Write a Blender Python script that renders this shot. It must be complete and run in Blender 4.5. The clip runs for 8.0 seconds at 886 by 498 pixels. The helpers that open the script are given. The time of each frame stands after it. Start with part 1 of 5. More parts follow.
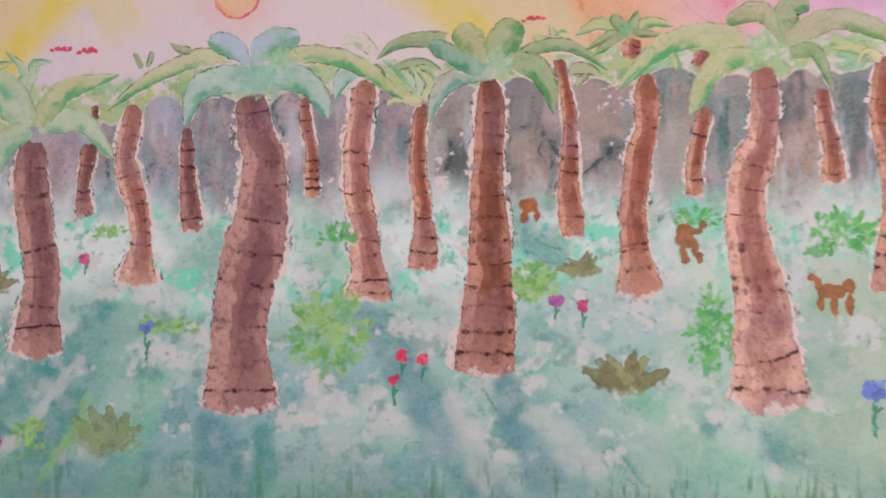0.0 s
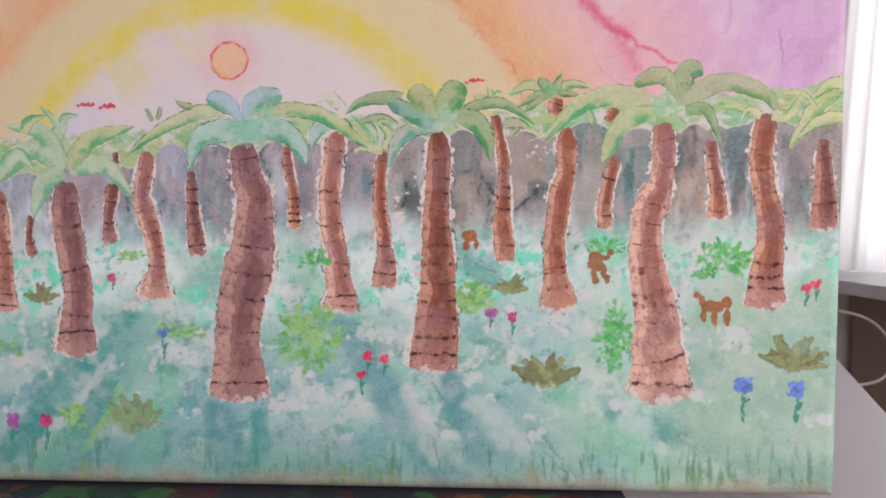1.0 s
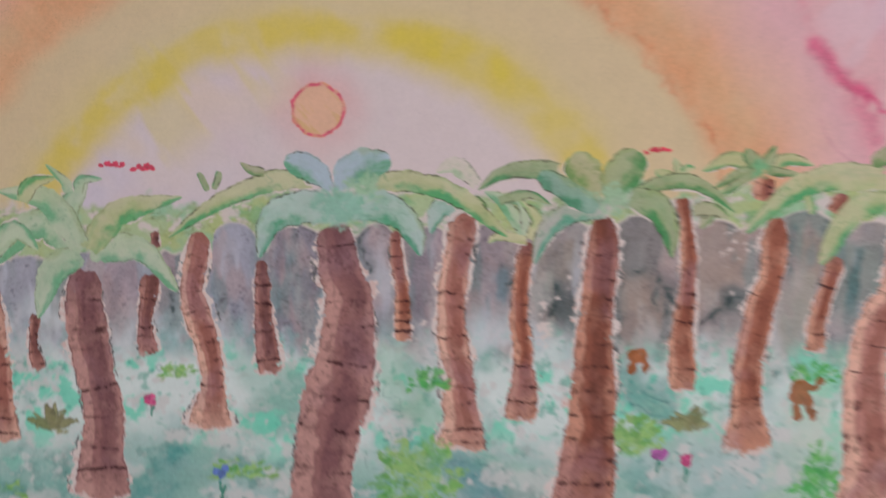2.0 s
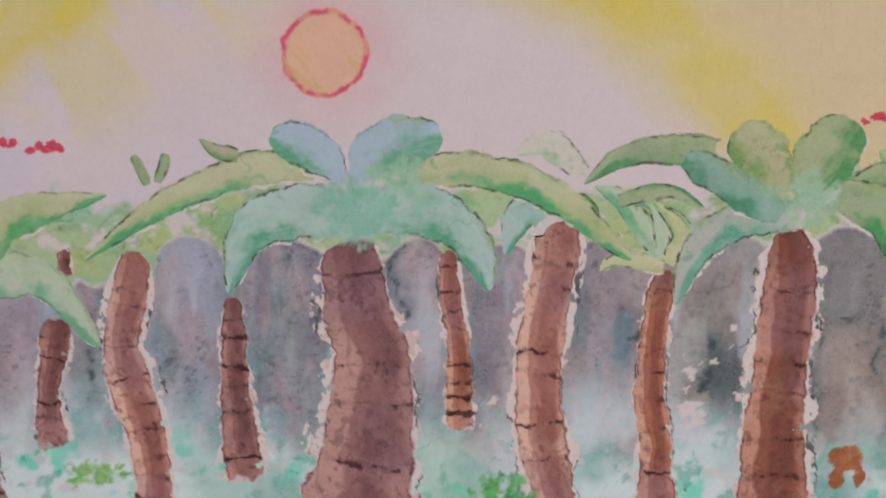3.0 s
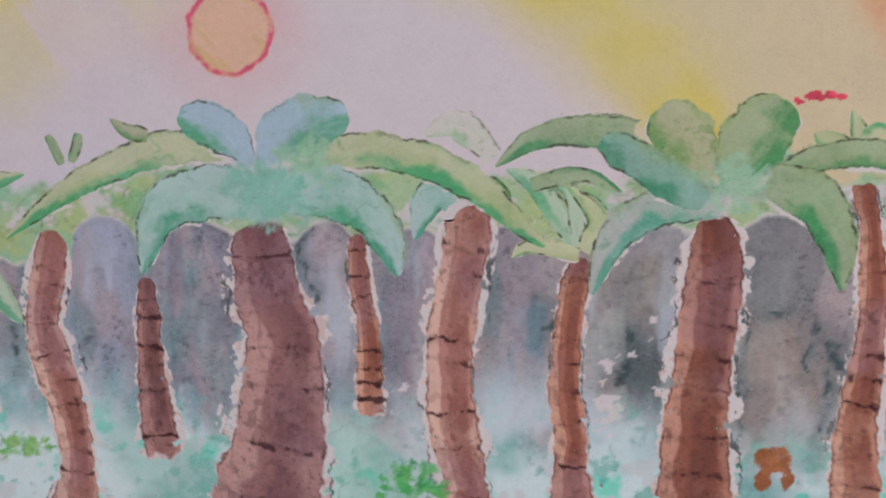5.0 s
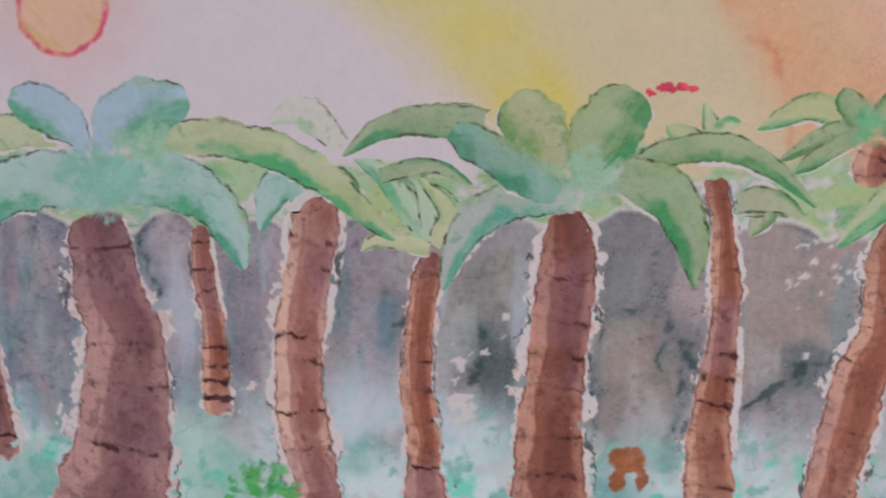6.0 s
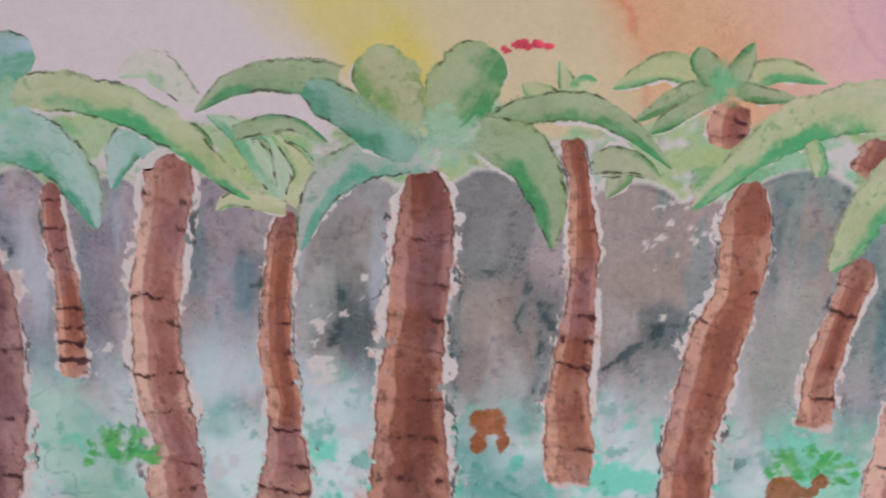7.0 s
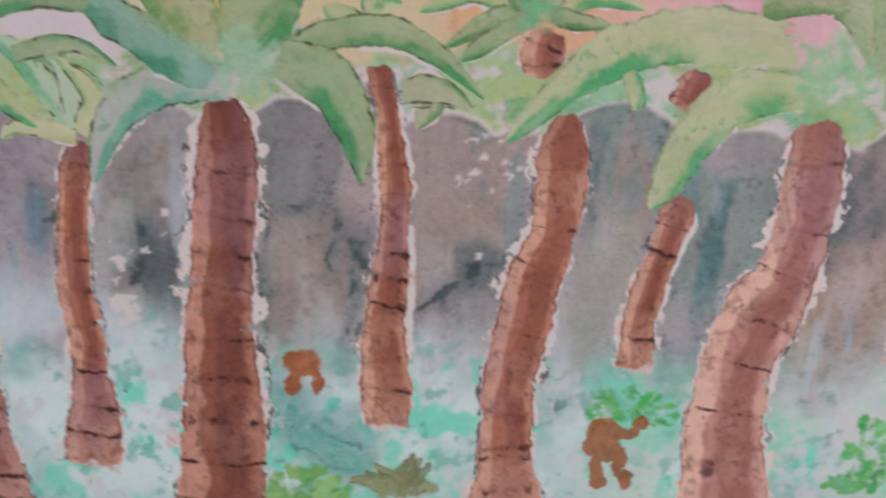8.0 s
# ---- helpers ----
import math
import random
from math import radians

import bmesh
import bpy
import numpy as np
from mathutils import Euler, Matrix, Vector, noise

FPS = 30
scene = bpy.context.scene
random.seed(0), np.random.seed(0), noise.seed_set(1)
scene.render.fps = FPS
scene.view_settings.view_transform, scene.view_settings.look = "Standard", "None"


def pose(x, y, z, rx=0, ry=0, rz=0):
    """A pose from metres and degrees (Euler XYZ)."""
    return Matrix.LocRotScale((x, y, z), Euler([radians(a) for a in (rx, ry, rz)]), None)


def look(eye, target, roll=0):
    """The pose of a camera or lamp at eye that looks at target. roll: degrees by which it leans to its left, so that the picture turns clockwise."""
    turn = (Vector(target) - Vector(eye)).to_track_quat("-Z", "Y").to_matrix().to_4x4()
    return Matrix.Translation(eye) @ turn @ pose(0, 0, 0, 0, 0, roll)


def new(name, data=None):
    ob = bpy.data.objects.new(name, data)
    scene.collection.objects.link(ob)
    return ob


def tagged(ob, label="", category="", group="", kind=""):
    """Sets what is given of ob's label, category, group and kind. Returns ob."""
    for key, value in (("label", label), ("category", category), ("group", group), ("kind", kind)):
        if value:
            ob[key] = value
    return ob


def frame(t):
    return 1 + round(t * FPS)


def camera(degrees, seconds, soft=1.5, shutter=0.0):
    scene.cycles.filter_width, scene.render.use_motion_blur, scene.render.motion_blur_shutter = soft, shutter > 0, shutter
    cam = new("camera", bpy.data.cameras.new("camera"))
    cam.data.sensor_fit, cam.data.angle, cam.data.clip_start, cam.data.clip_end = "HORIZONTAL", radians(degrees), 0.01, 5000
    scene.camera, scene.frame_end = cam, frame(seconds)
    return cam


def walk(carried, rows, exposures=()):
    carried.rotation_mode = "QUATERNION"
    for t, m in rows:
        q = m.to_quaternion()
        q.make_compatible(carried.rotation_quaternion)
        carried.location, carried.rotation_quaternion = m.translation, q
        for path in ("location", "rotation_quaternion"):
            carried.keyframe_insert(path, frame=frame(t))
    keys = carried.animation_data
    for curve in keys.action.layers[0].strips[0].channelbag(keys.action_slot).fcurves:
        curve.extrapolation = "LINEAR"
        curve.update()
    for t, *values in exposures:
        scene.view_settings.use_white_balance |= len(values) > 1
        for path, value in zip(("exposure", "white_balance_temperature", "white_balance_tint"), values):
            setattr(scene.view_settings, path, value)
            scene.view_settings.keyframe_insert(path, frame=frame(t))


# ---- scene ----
# A large watercolour of a palm grove on a stretched canvas, standing on a white desk by a window.
cam = camera(57.0, 8.0, soft=1.7, shutter=0.35)
PATH = [
    (0, (0.02, -0.483, 0.905), (-0.046, 1.514, 0.997), 0.2),
    (0.5, (0.04, -0.55, 0.925), (-0.005, 1.449, 0.936), 0.1),
    (1, (0.061, -0.595, 0.974), (-0.025, 1.4, 0.872), 0.2),
    (1.5, (0.022, -0.565, 1.002), (0.023, 1.428, 0.838), 1.0),
    (2, (-0.061, -0.432, 1.075), (-0.028, 1.545, 0.774), 1.9),
    (2.2, (-0.078, -0.374, 1.088), (-0.123, 1.594, 0.738), 1.6),
    (3.3, (-0.07, -0.259, 1.037), (-0.12, 1.732, 0.862), 1.9),
    (3.5, (-0.062, -0.258, 1.041), (-0.154, 1.728, 0.827), 1.5),
    (4, (-0.059, -0.258, 1.043), (-0.145, 1.727, 0.813), 1.8),
    (5.3, (-0.011, -0.25, 1.056), (-0.255, 1.709, 0.738), 1.9),
    (5.5, (-0.005, -0.247, 1.056), (-0.213, 1.717, 0.74), 2.2),
    (6, (0.011, -0.24, 1.056), (-0.121, 1.727, 0.723), 2.8),
    (6.5, (0.028, -0.237, 1.055), (-0.069, 1.723, 0.67), 3.2),
    (7, (0.045, -0.235, 1.053), (-0.016, 1.725, 0.662), 3.5),
    (7.5, (0.067, -0.23, 1.054), (0.007, 1.716, 0.593), 3.7),
    (8, (0.09, -0.223, 1.052), (0.12, 1.707, 0.526), 4.5),
]
EXPOSURES = [(0.0, 0.14, 6800, 18), (1.0, 0.2, 6550, 12), (1.5, 0.08, 6550, 12), (2.0, -0.13, 6600, 12), (3.5, -0.02, 6400, 9), (5.5, -0.08, 6050, 9), (6.5, -0.08, 6100, 9), (7.0, -0.04, 6150, 9), (8.0, -0.1, 6250, 10)]
walk(cam, [(t, look(eye, target, roll)) for t, eye, target, roll in PATH], EXPOSURES)

# ---- light: daylight from a window beside the desk and a wide one assumed behind the viewer ----
world = bpy.data.worlds.new("world")
scene.world = world
world.use_nodes = True
sky = world.node_tree.nodes.new("ShaderNodeTexSky")
sky.sky_type, sky.sun_disc = "NISHITA", False
sky.sun_elevation, sky.sun_rotation = radians(35), radians(60)
world.node_tree.links.new(sky.outputs[0], world.node_tree.nodes["Background"].inputs[0])
world.node_tree.nodes["Background"].inputs[1].default_value = 0.12


def area_lamp(name, place, target, wide, high, watts, tint):
    data = bpy.data.lights.new(name, "AREA")
    data.shape, data.size, data.size_y, data.energy, data.color = "RECTANGLE", wide, high, watts, tint
    lamp = new(name, data)
    lamp.matrix_world = look(place, target)
    return lamp


area_lamp("daylight_rear", (0.9, -2.85, 1.55), (0.1, 0.0, 1.0), 1.7, 1.3, 34, (0.94, 0.94, 1.0))
# fill lamp with no known source, added to brighten the canvas's right side
area_lamp("fill_east", (1.85, -1.15, 1.45), (0.1, 0.0, 1.0), 1.1, 1.2, 15, (0.94, 0.94, 1.0))
area_lamp("daylight_side", (1.6, 2.385, 1.4), (1.6, 0.0, 1.4), 0.46, 1.2, 3.6, (0.98, 0.98, 1.0))


# ---- materials ----
def nodes_of(name):
    mat = bpy.data.materials.new(name)
    mat.use_nodes = True
    tree = mat.node_tree
    return mat, tree, tree.nodes["Principled BSDF"], tree.nodes["Material Output"]


def add(tree, kind, **values):
    node = tree.nodes.new(kind)
    for key, value in values.items():
        node.inputs[key.replace("_", " ")].default_value = value
    return node


def mixed(tree, kind, fac, a, b):
    m = tree.nodes.new("ShaderNodeMix")
    m.data_type, m.blend_type = "RGBA", kind
    for sock, value in ((m.inputs[0], fac), (m.inputs[6], a), (m.inputs[7], b)):
        if isinstance(value, (int, float)):
            sock.default_value = value
        elif isinstance(value, tuple):
            sock.default_value = value
        else:
            tree.links.new(value, sock)
    return m.outputs[2]


def watercolour(name, grain=0.22):
    """Pigment on canvas: the brushed colour, grainy where it settled in the weave."""
    mat, tree, bsdf, out = nodes_of(name)
    paint = tree.nodes.new("ShaderNodeAttribute")
    paint.attribute_name = "paint"
    place = tree.nodes.new("ShaderNodeNewGeometry").outputs["Position"]
    fine = add(tree, "ShaderNodeTexNoise", Scale=420.0, Detail=4.0, Roughness=0.65)
    wide = add(tree, "ShaderNodeTexNoise", Scale=75.0, Detail=5.0, Roughness=0.6)
    weave = add(tree, "ShaderNodeTexNoise", Scale=1300.0, Detail=2.0)
    for n in (fine, wide, weave):
        tree.links.new(place, n.inputs["Vector"])
    tone = tree.nodes.new("ShaderNodeMapRange")
    tone.inputs[1].default_value, tone.inputs[2].default_value = 0.3, 0.7
    tone.inputs[3].default_value, tone.inputs[4].default_value = 1.0 - grain, 1.0 + grain * 0.8
    both = tree.nodes.new("ShaderNodeMath")
    both.operation = "MULTIPLY_ADD"
    both.inputs[1].default_value = 0.55
    tree.links.new(fine.outputs[0], both.inputs[0])
    half = tree.nodes.new("ShaderNodeMath")
    half.operation = "MULTIPLY"
    half.inputs[1].default_value = 0.45
    tree.links.new(wide.outputs[0], half.inputs[0])
    tree.links.new(half.outputs[0], both.inputs[2])
    tree.links.new(both.outputs[0], tone.inputs[0])
    # pale, bare canvas shows less grain than pigment does
    grey = tree.nodes.new("ShaderNodeRGBToBW")
    tree.links.new(paint.outputs["Color"], grey.inputs[0])
    strong = tree.nodes.new("ShaderNodeMapRange")
    strong.inputs[1].default_value, strong.inputs[2].default_value = 0.22, 0.62
    strong.inputs[3].default_value, strong.inputs[4].default_value = 1.0, 0.18
    tree.links.new(grey.outputs[0], strong.inputs[0])
    settled = tree.nodes.new("ShaderNodeMix")
    settled.inputs[2].default_value = 1.0
    tree.links.new(strong.outputs[0], settled.inputs[0])
    tree.links.new(tone.outputs[0], settled.inputs[3])
    # dark granules that settled in patches
    speck = add(tree, "ShaderNodeTexNoise", Scale=900.0, Detail=4.0, Roughness=0.7)
    field = add(tree, "ShaderNodeTexNoise", Scale=95.0, Detail=3.0)
    marks = []
    for n, lo, hi in ((speck, 0.54, 0.66), (field, 0.44, 0.62)):
        tree.links.new(place, n.inputs["Vector"])
        cut = tree.nodes.new("ShaderNodeMapRange")
        cut.inputs[1].default_value, cut.inputs[2].default_value = lo, hi
        tree.links.new(n.outputs[0], cut.inputs[0])
        marks.append(cut.outputs[0])
    dots = tree.nodes.new("ShaderNodeMath")
    dots.operation = "MULTIPLY"
    tree.links.new(marks[0], dots.inputs[0])
    tree.links.new(marks[1], dots.inputs[1])
    weak = tree.nodes.new("ShaderNodeMath")
    weak.operation = "MULTIPLY"
    tree.links.new(dots.outputs[0], weak.inputs[0])
    tree.links.new(strong.outputs[0], weak.inputs[1])
    darker = tree.nodes.new("ShaderNodeMath")
    darker.operation = "MULTIPLY_ADD"
    darker.inputs[1].default_value, darker.inputs[2].default_value = -1.7 * grain, 1.03
    tree.links.new(weak.outputs[0], darker.inputs[0])
    final = tree.nodes.new("ShaderNodeMath")
    final.operation = "MULTIPLY"
    tree.links.new(settled.outputs[0], final.inputs[0])
    tree.links.new(darker.outputs[0], final.inputs[1])
    bare = tree.nodes.new("ShaderNodeVectorMath")
    bare.operation = "SCALE"
    tree.links.new(paint.outputs["Color"], bare.inputs[0])
    tree.links.new(final.outputs[0], bare.inputs["Scale"])
    tree.links.new(bare.outputs[0], bsdf.inputs["Base Color"])
    bsdf.inputs["Roughness"].default_value = 0.82
    bsdf.inputs["Specular IOR Level"].default_value = 0.2
    bump = tree.nodes.new("ShaderNodeBump")
    bump.inputs["Strength"].default_value, bump.inputs["Distance"].default_value = 0.18, 0.0003
    tree.links.new(weave.outputs[0], bump.inputs["Height"])
    tree.links.new(bump.outputs[0], bsdf.inputs["Normal"])
    return mat


def surface(name, a, b, scale=12.0, rough=0.6, bump=0.1, stretch=(1, 1, 1), metal=0.0, speckle=0.25):
    """A plain material with two scales of variation between two colours."""
    mat, tree, bsdf, _ = nodes_of(name)
    coord = tree.nodes.new("ShaderNodeTexCoord").outputs["Object"]
    grow = tree.nodes.new("ShaderNodeMapping")
    grow.inputs["Scale"].default_value = stretch
    tree.links.new(coord, grow.inputs["Vector"])
    big = add(tree, "ShaderNodeTexNoise", Scale=scale, Detail=6.0, Roughness=0.6)
    small = add(tree, "ShaderNodeTexNoise", Scale=scale * 14, Detail=3.0)
    for n in (big, small):
        tree.links.new(grow.outputs[0], n.inputs["Vector"])
    base = mixed(tree, "MIX", big.outputs[0], (*a, 1), (*b, 1))
    tree.links.new(mixed(tree, "OVERLAY", speckle, base, small.outputs[1]), bsdf.inputs["Base Color"])
    bsdf.inputs["Roughness"].default_value, bsdf.inputs["Metallic"].default_value = rough, metal
    relief = tree.nodes.new("ShaderNodeBump")
    relief.inputs["Strength"].default_value, relief.inputs["Distance"].default_value = bump, 0.002
    tree.links.new(small.outputs[0], relief.inputs["Height"])
    tree.links.new(relief.outputs[0], bsdf.inputs["Normal"])
    return mat


WASH = watercolour("canvas_wash", grain=0.34)
BARK = watercolour("bark_pigment", grain=0.28)
LEAF = watercolour("leaf_pigment", grain=0.30)
SOFT = watercolour("wet_pigment", grain=0.32)
WHITE_TOP = surface("white_laminate", (0.64, 0.60, 0.64), (0.60, 0.57, 0.60), 3, 0.4, 0.0, (1, 1, 1), 0.0, 0.05)
WALL = surface("cream_plaster", (0.74, 0.70, 0.66), (0.66, 0.62, 0.58), 5, 0.9, 0.2)
FLOOR = surface("brown_floor_wood", (0.36, 0.26, 0.215), (0.28, 0.19, 0.155), 5, 0.5, 0.1, (1, 8, 1))
FRAME_WOOD = surface("stretcher_pine", (0.45, 0.30, 0.17), (0.36, 0.22, 0.12), 9, 0.7, 0.2, (1, 1, 6))
CANVAS_BACK = surface("raw_canvas", (0.55, 0.47, 0.38), (0.48, 0.41, 0.33), 40, 0.95, 0.5)
# black that stands in for shade in the gap under the canvas
DARK = surface("gap_shadow_black", (0.012, 0.011, 0.013), (0.03, 0.026, 0.03), 20, 0.5, 0.2)
BOARD = surface("paint_stained_board", (0.03, 0.035, 0.05), (0.07, 0.05, 0.07), 60, 0.5, 0.4)
CABLE = surface("white_cable_plastic", (0.6, 0.55, 0.53), (0.5, 0.46, 0.44), 20, 0.4, 0.05)
SILL = surface("white_gloss_paint", (0.72, 0.70, 0.74), (0.64, 0.62, 0.67), 8, 0.3, 0.05)
LEGS = surface("grey_steel", (0.3, 0.3, 0.32), (0.24, 0.24, 0.26), 20, 0.4, 0.05, (1, 1, 1), 0.8)

curtain_mat, _tree, _bsdf, _out = nodes_of("sheer_white_curtain")
_bsdf.inputs["Base Color"].default_value = (0.85, 0.83, 0.83, 1)
_bsdf.inputs["Roughness"].default_value = 0.9
_thin = _tree.nodes.new("ShaderNodeBsdfTranslucent")
_thin.inputs[0].default_value = (0.9, 0.88, 0.88, 1)
_m = _tree.nodes.new("ShaderNodeMixShader")
_m.inputs[0].default_value = 0.6
_tree.links.new(_bsdf.outputs[0], _m.inputs[1])
_tree.links.new(_thin.outputs[0], _m.inputs[2])
_tree.links.new(_m.outputs[0], _out.inputs["Surface"])

glass_mat, _tree, _bsdf, _out = nodes_of("window_glass")
_bsdf.inputs["Transmission Weight"].default_value, _bsdf.inputs["Roughness"].default_value = 1.0, 0.0
_bsdf.inputs["Base Color"].default_value = (0.97, 0.98, 0.98, 1)


# ---- mesh helpers ----
def part(name, bm, material, parent=None, label=""):
    mesh = bpy.data.meshes.new(name)
    bm.to_mesh(mesh)
    bm.free()
    ob = new(name, mesh)
    ob.parent = parent
    mesh.materials.append(material)
    return tagged(ob, label)


def box(bm, lo, hi, bevel=0.0):
    made = bmesh.ops.create_cube(bm, size=1.0)["verts"]
    for v in made:
        v.co = Vector([lo[i] + (v.co[i] + 0.5) * (hi[i] - lo[i]) for i in range(3)])
    if bevel:
        edges = {e for v in made for e in v.link_edges}
        bmesh.ops.bevel(bm, geom=list(edges), offset=bevel, segments=2, affect="EDGES")
    return bm


def empty(name, x, y, z):
    ob = new(name)
    ob.location = (x, y, z)
    return ob


# ---- the painter's tools: smooth noise, colours, brushed sheets ----
def lattice(ix, iy, seed):
    h = (ix.astype(np.int64) * 374761393 + iy.astype(np.int64) * 668265263 + seed * 144665) & 0x7FFFFFFF
    h = ((h ^ (h >> 13)) * 1274126177) & 0x7FFFFFFF
    return ((h ^ (h >> 16)) & 0xFFFF) / 65535.0


def smooth_noise(x, y, seed):
    ix, iy = np.floor(x), np.floor(y)
    fx, fy = x - ix, y - iy
    fx, fy = fx * fx * (3 - 2 * fx), fy * fy * (3 - 2 * fy)
    a, b = lattice(ix, iy, seed), lattice(ix + 1, iy, seed)
    c, d = lattice(ix, iy + 1, seed), lattice(ix + 1, iy + 1, seed)
    return (a + (b - a) * fx) * (1 - fy) + (c + (d - c) * fx) * fy


def fbm(x, y, size, seed=0, octaves=4):
    """Layered noise of about -1 to 1; size: the width of its largest spots, in cm."""
    total, gain, norm = 0.0, 1.0, 0.0
    x, y = np.asarray(x, float) / size, np.asarray(y, float) / size
    x, y = x * 0.94 + y * 0.34, y * 0.94 - x * 0.34
    for k in range(octaves):
        total = total + gain * (smooth_noise(x + 7.3 * k, y - 3.1 * k, seed + 17 * k) * 2 - 1)
        norm += gain
        x, y, gain = x * 1.62 - y * 1.22, x * 1.22 + y * 1.62, gain * 0.55
    return total / norm * 1.6


def rise(lo, hi, x):
    t = np.clip((x - lo) / (hi - lo), 0, 1)
    return t * t * (3 - 2 * t)


PIGMENT_GAIN = np.array((1.22, 1.27, 1.25))


def tint(r, g, b):
    """A pigment's colour from the values of a colour chart, 0 to 255."""
    c = np.array((r, g, b)) / 255.0
    return np.where(c < 0.04045, c / 12.92, ((c + 0.055) / 1.055) ** 2.4) * PIGMENT_GAIN


def lay(base, colour, amount):
    """Washes a colour over a base."""
    a = np.clip(amount, 0, 1)[..., None]
    return base * (1 - a) + np.asarray(colour) * a


CANVAS_BOTTOM = 0.764
LEFT, RIGHT, HIGH = -44.0, 32.2, 50.8
STEP = 0.000005


BELOW = {}
COATS = {"bark_pigment": (2.6, 0.30, 1.0), "leaf_pigment": (2.0, 0.30, 0.9), "wet_pigment": (1.4, 0.40, 0.95)}


def below(u, v):
    """The colour that already lies on the canvas at u, v."""
    base = BELOW["rgb"]
    x = np.clip((u - LEFT) / (RIGHT - LEFT) * (base.shape[1] - 1), 0, base.shape[1] - 1.001)
    y = np.clip(v / HIGH * (base.shape[0] - 1), 0, base.shape[0] - 1.001)
    ix, iy = x.astype(int), y.astype(int)
    fx, fy = (x - ix)[..., None], (y - iy)[..., None]
    return (base[iy, ix] * (1 - fx) + base[iy, ix + 1] * fx) * (1 - fy) + (base[iy + 1, ix] * (1 - fx) + base[iy + 1, ix + 1] * fx) * fy


def settle(u, v, rgb):
    """Keeps a dried coat, so that the next one is glazed over it."""
    base = BELOW["rgb"]
    ix = np.rint((u - LEFT) / (RIGHT - LEFT) * (base.shape[1] - 1)).astype(int)
    iy = np.rint(v / HIGH * (base.shape[0] - 1)).astype(int)
    ok = (ix >= 0) & (iy >= 0) & (ix < base.shape[1]) & (iy < base.shape[0])
    flat = iy[ok] * base.shape[1] + ix[ok]
    count = np.bincount(flat, minlength=base.shape[0] * base.shape[1])
    hit = count > 0
    for k in range(3):
        total = np.bincount(flat, weights=rgb[ok][:, k], minlength=base.shape[0] * base.shape[1])
        base.reshape(-1, 3)[hit, k] = total[hit] / count[hit]


def brushed(name, u, v, rgb, alpha, material, parent, label=""):
    """A coat of paint on the canvas: u, v in cm from the canvas's origin, rows by columns."""
    rows, cols = u.shape
    i = np.arange(rows * cols).reshape(rows, cols)
    quads = np.stack([i[:-1, :-1], i[:-1, 1:], i[1:, 1:], i[1:, :-1]], -1).reshape(-1, 4)
    BELOW["coat"] = BELOW.get("coat", -1) + 1
    lift = 0
    if alpha is not None:
        hard, ragged, strength = COATS[material.name]
        a = alpha + ragged * fbm(u, v, 0.28, BELOW["coat"], 3) * rise(0.02, 0.3, alpha)
        a = strength * rise(0.5 - 0.5 / hard, 0.5 + 0.5 / hard, a)
        rgb = lay(below(u, v), rgb, a)
        inside = (u > LEFT + 0.05) & (u < RIGHT - 0.05) & (v > 0.05) & (v < HIGH - 0.05)
        quads = quads[(a.reshape(-1)[quads].max(1) > 0.01) & inside.reshape(-1)[quads].all(1)]
        settle(u[inside], v[inside], rgb[inside])
        high = BELOW["height"]
        ix = np.clip(np.rint((u[inside] - LEFT) / (RIGHT - LEFT) * (high.shape[1] - 1)).astype(int), 1, high.shape[1] - 2)
        iy = np.clip(np.rint(v[inside] / HIGH * (high.shape[0] - 1)).astype(int), 1, high.shape[0] - 2)
        lift = 1 + max(high[iy + dy, ix + dx].max() for dy in (-1, 0, 1) for dx in (-1, 0, 1))
        high[iy, ix] = lift
    else:
        BELOW["rgb"] = rgb.copy()
        BELOW["height"] = np.zeros(rgb.shape[:2], int)
    # the canvas rolls back over the stretcher's rounded edges
    edge = np.clip(0.8 - np.minimum(np.minimum(v, HIGH - v), np.minimum(u - LEFT, RIGHT - u)), 0, 0.8)
    depth = 0.008 - 0.01 * np.sqrt(np.clip(0.64 - edge ** 2, 0, 1)) - STEP * lift
    co = np.stack([u * 0.01, depth, CANVAS_BOTTOM + v * 0.01], -1).reshape(-1, 3)
    used = np.unique(quads)
    remap = np.zeros(rows * cols, int)
    remap[used] = np.arange(len(used))
    quads, co = remap[quads], co[used]
    colour = np.concatenate([rgb.reshape(-1, 3), np.ones((rows * cols, 1))], 1)[used]
    mesh = bpy.data.meshes.new(name)
    mesh.vertices.add(len(co))
    mesh.vertices.foreach_set("co", co.ravel())
    mesh.loops.add(quads.size)
    mesh.loops.foreach_set("vertex_index", quads.ravel().astype(np.int32))
    mesh.polygons.add(len(quads))
    mesh.polygons.foreach_set("loop_start", np.arange(0, quads.size, 4, dtype=np.int32))
    mesh.update(calc_edges=True)
    store = mesh.color_attributes.new("paint", "FLOAT_COLOR", "POINT")
    store.data.foreach_set("color", np.clip(colour, 0, 1).astype(np.float32).ravel())
    mesh.materials.append(material)
    ob = new(name, mesh)
    ob.parent = parent
    return tagged(ob, label)


def patch(u0, v0, u1, v1, step=0.05):
    """A grid over a small field of the canvas."""
    return np.meshgrid(np.arange(u0, u1 + step, step), np.arange(v0, v1 + step, step))


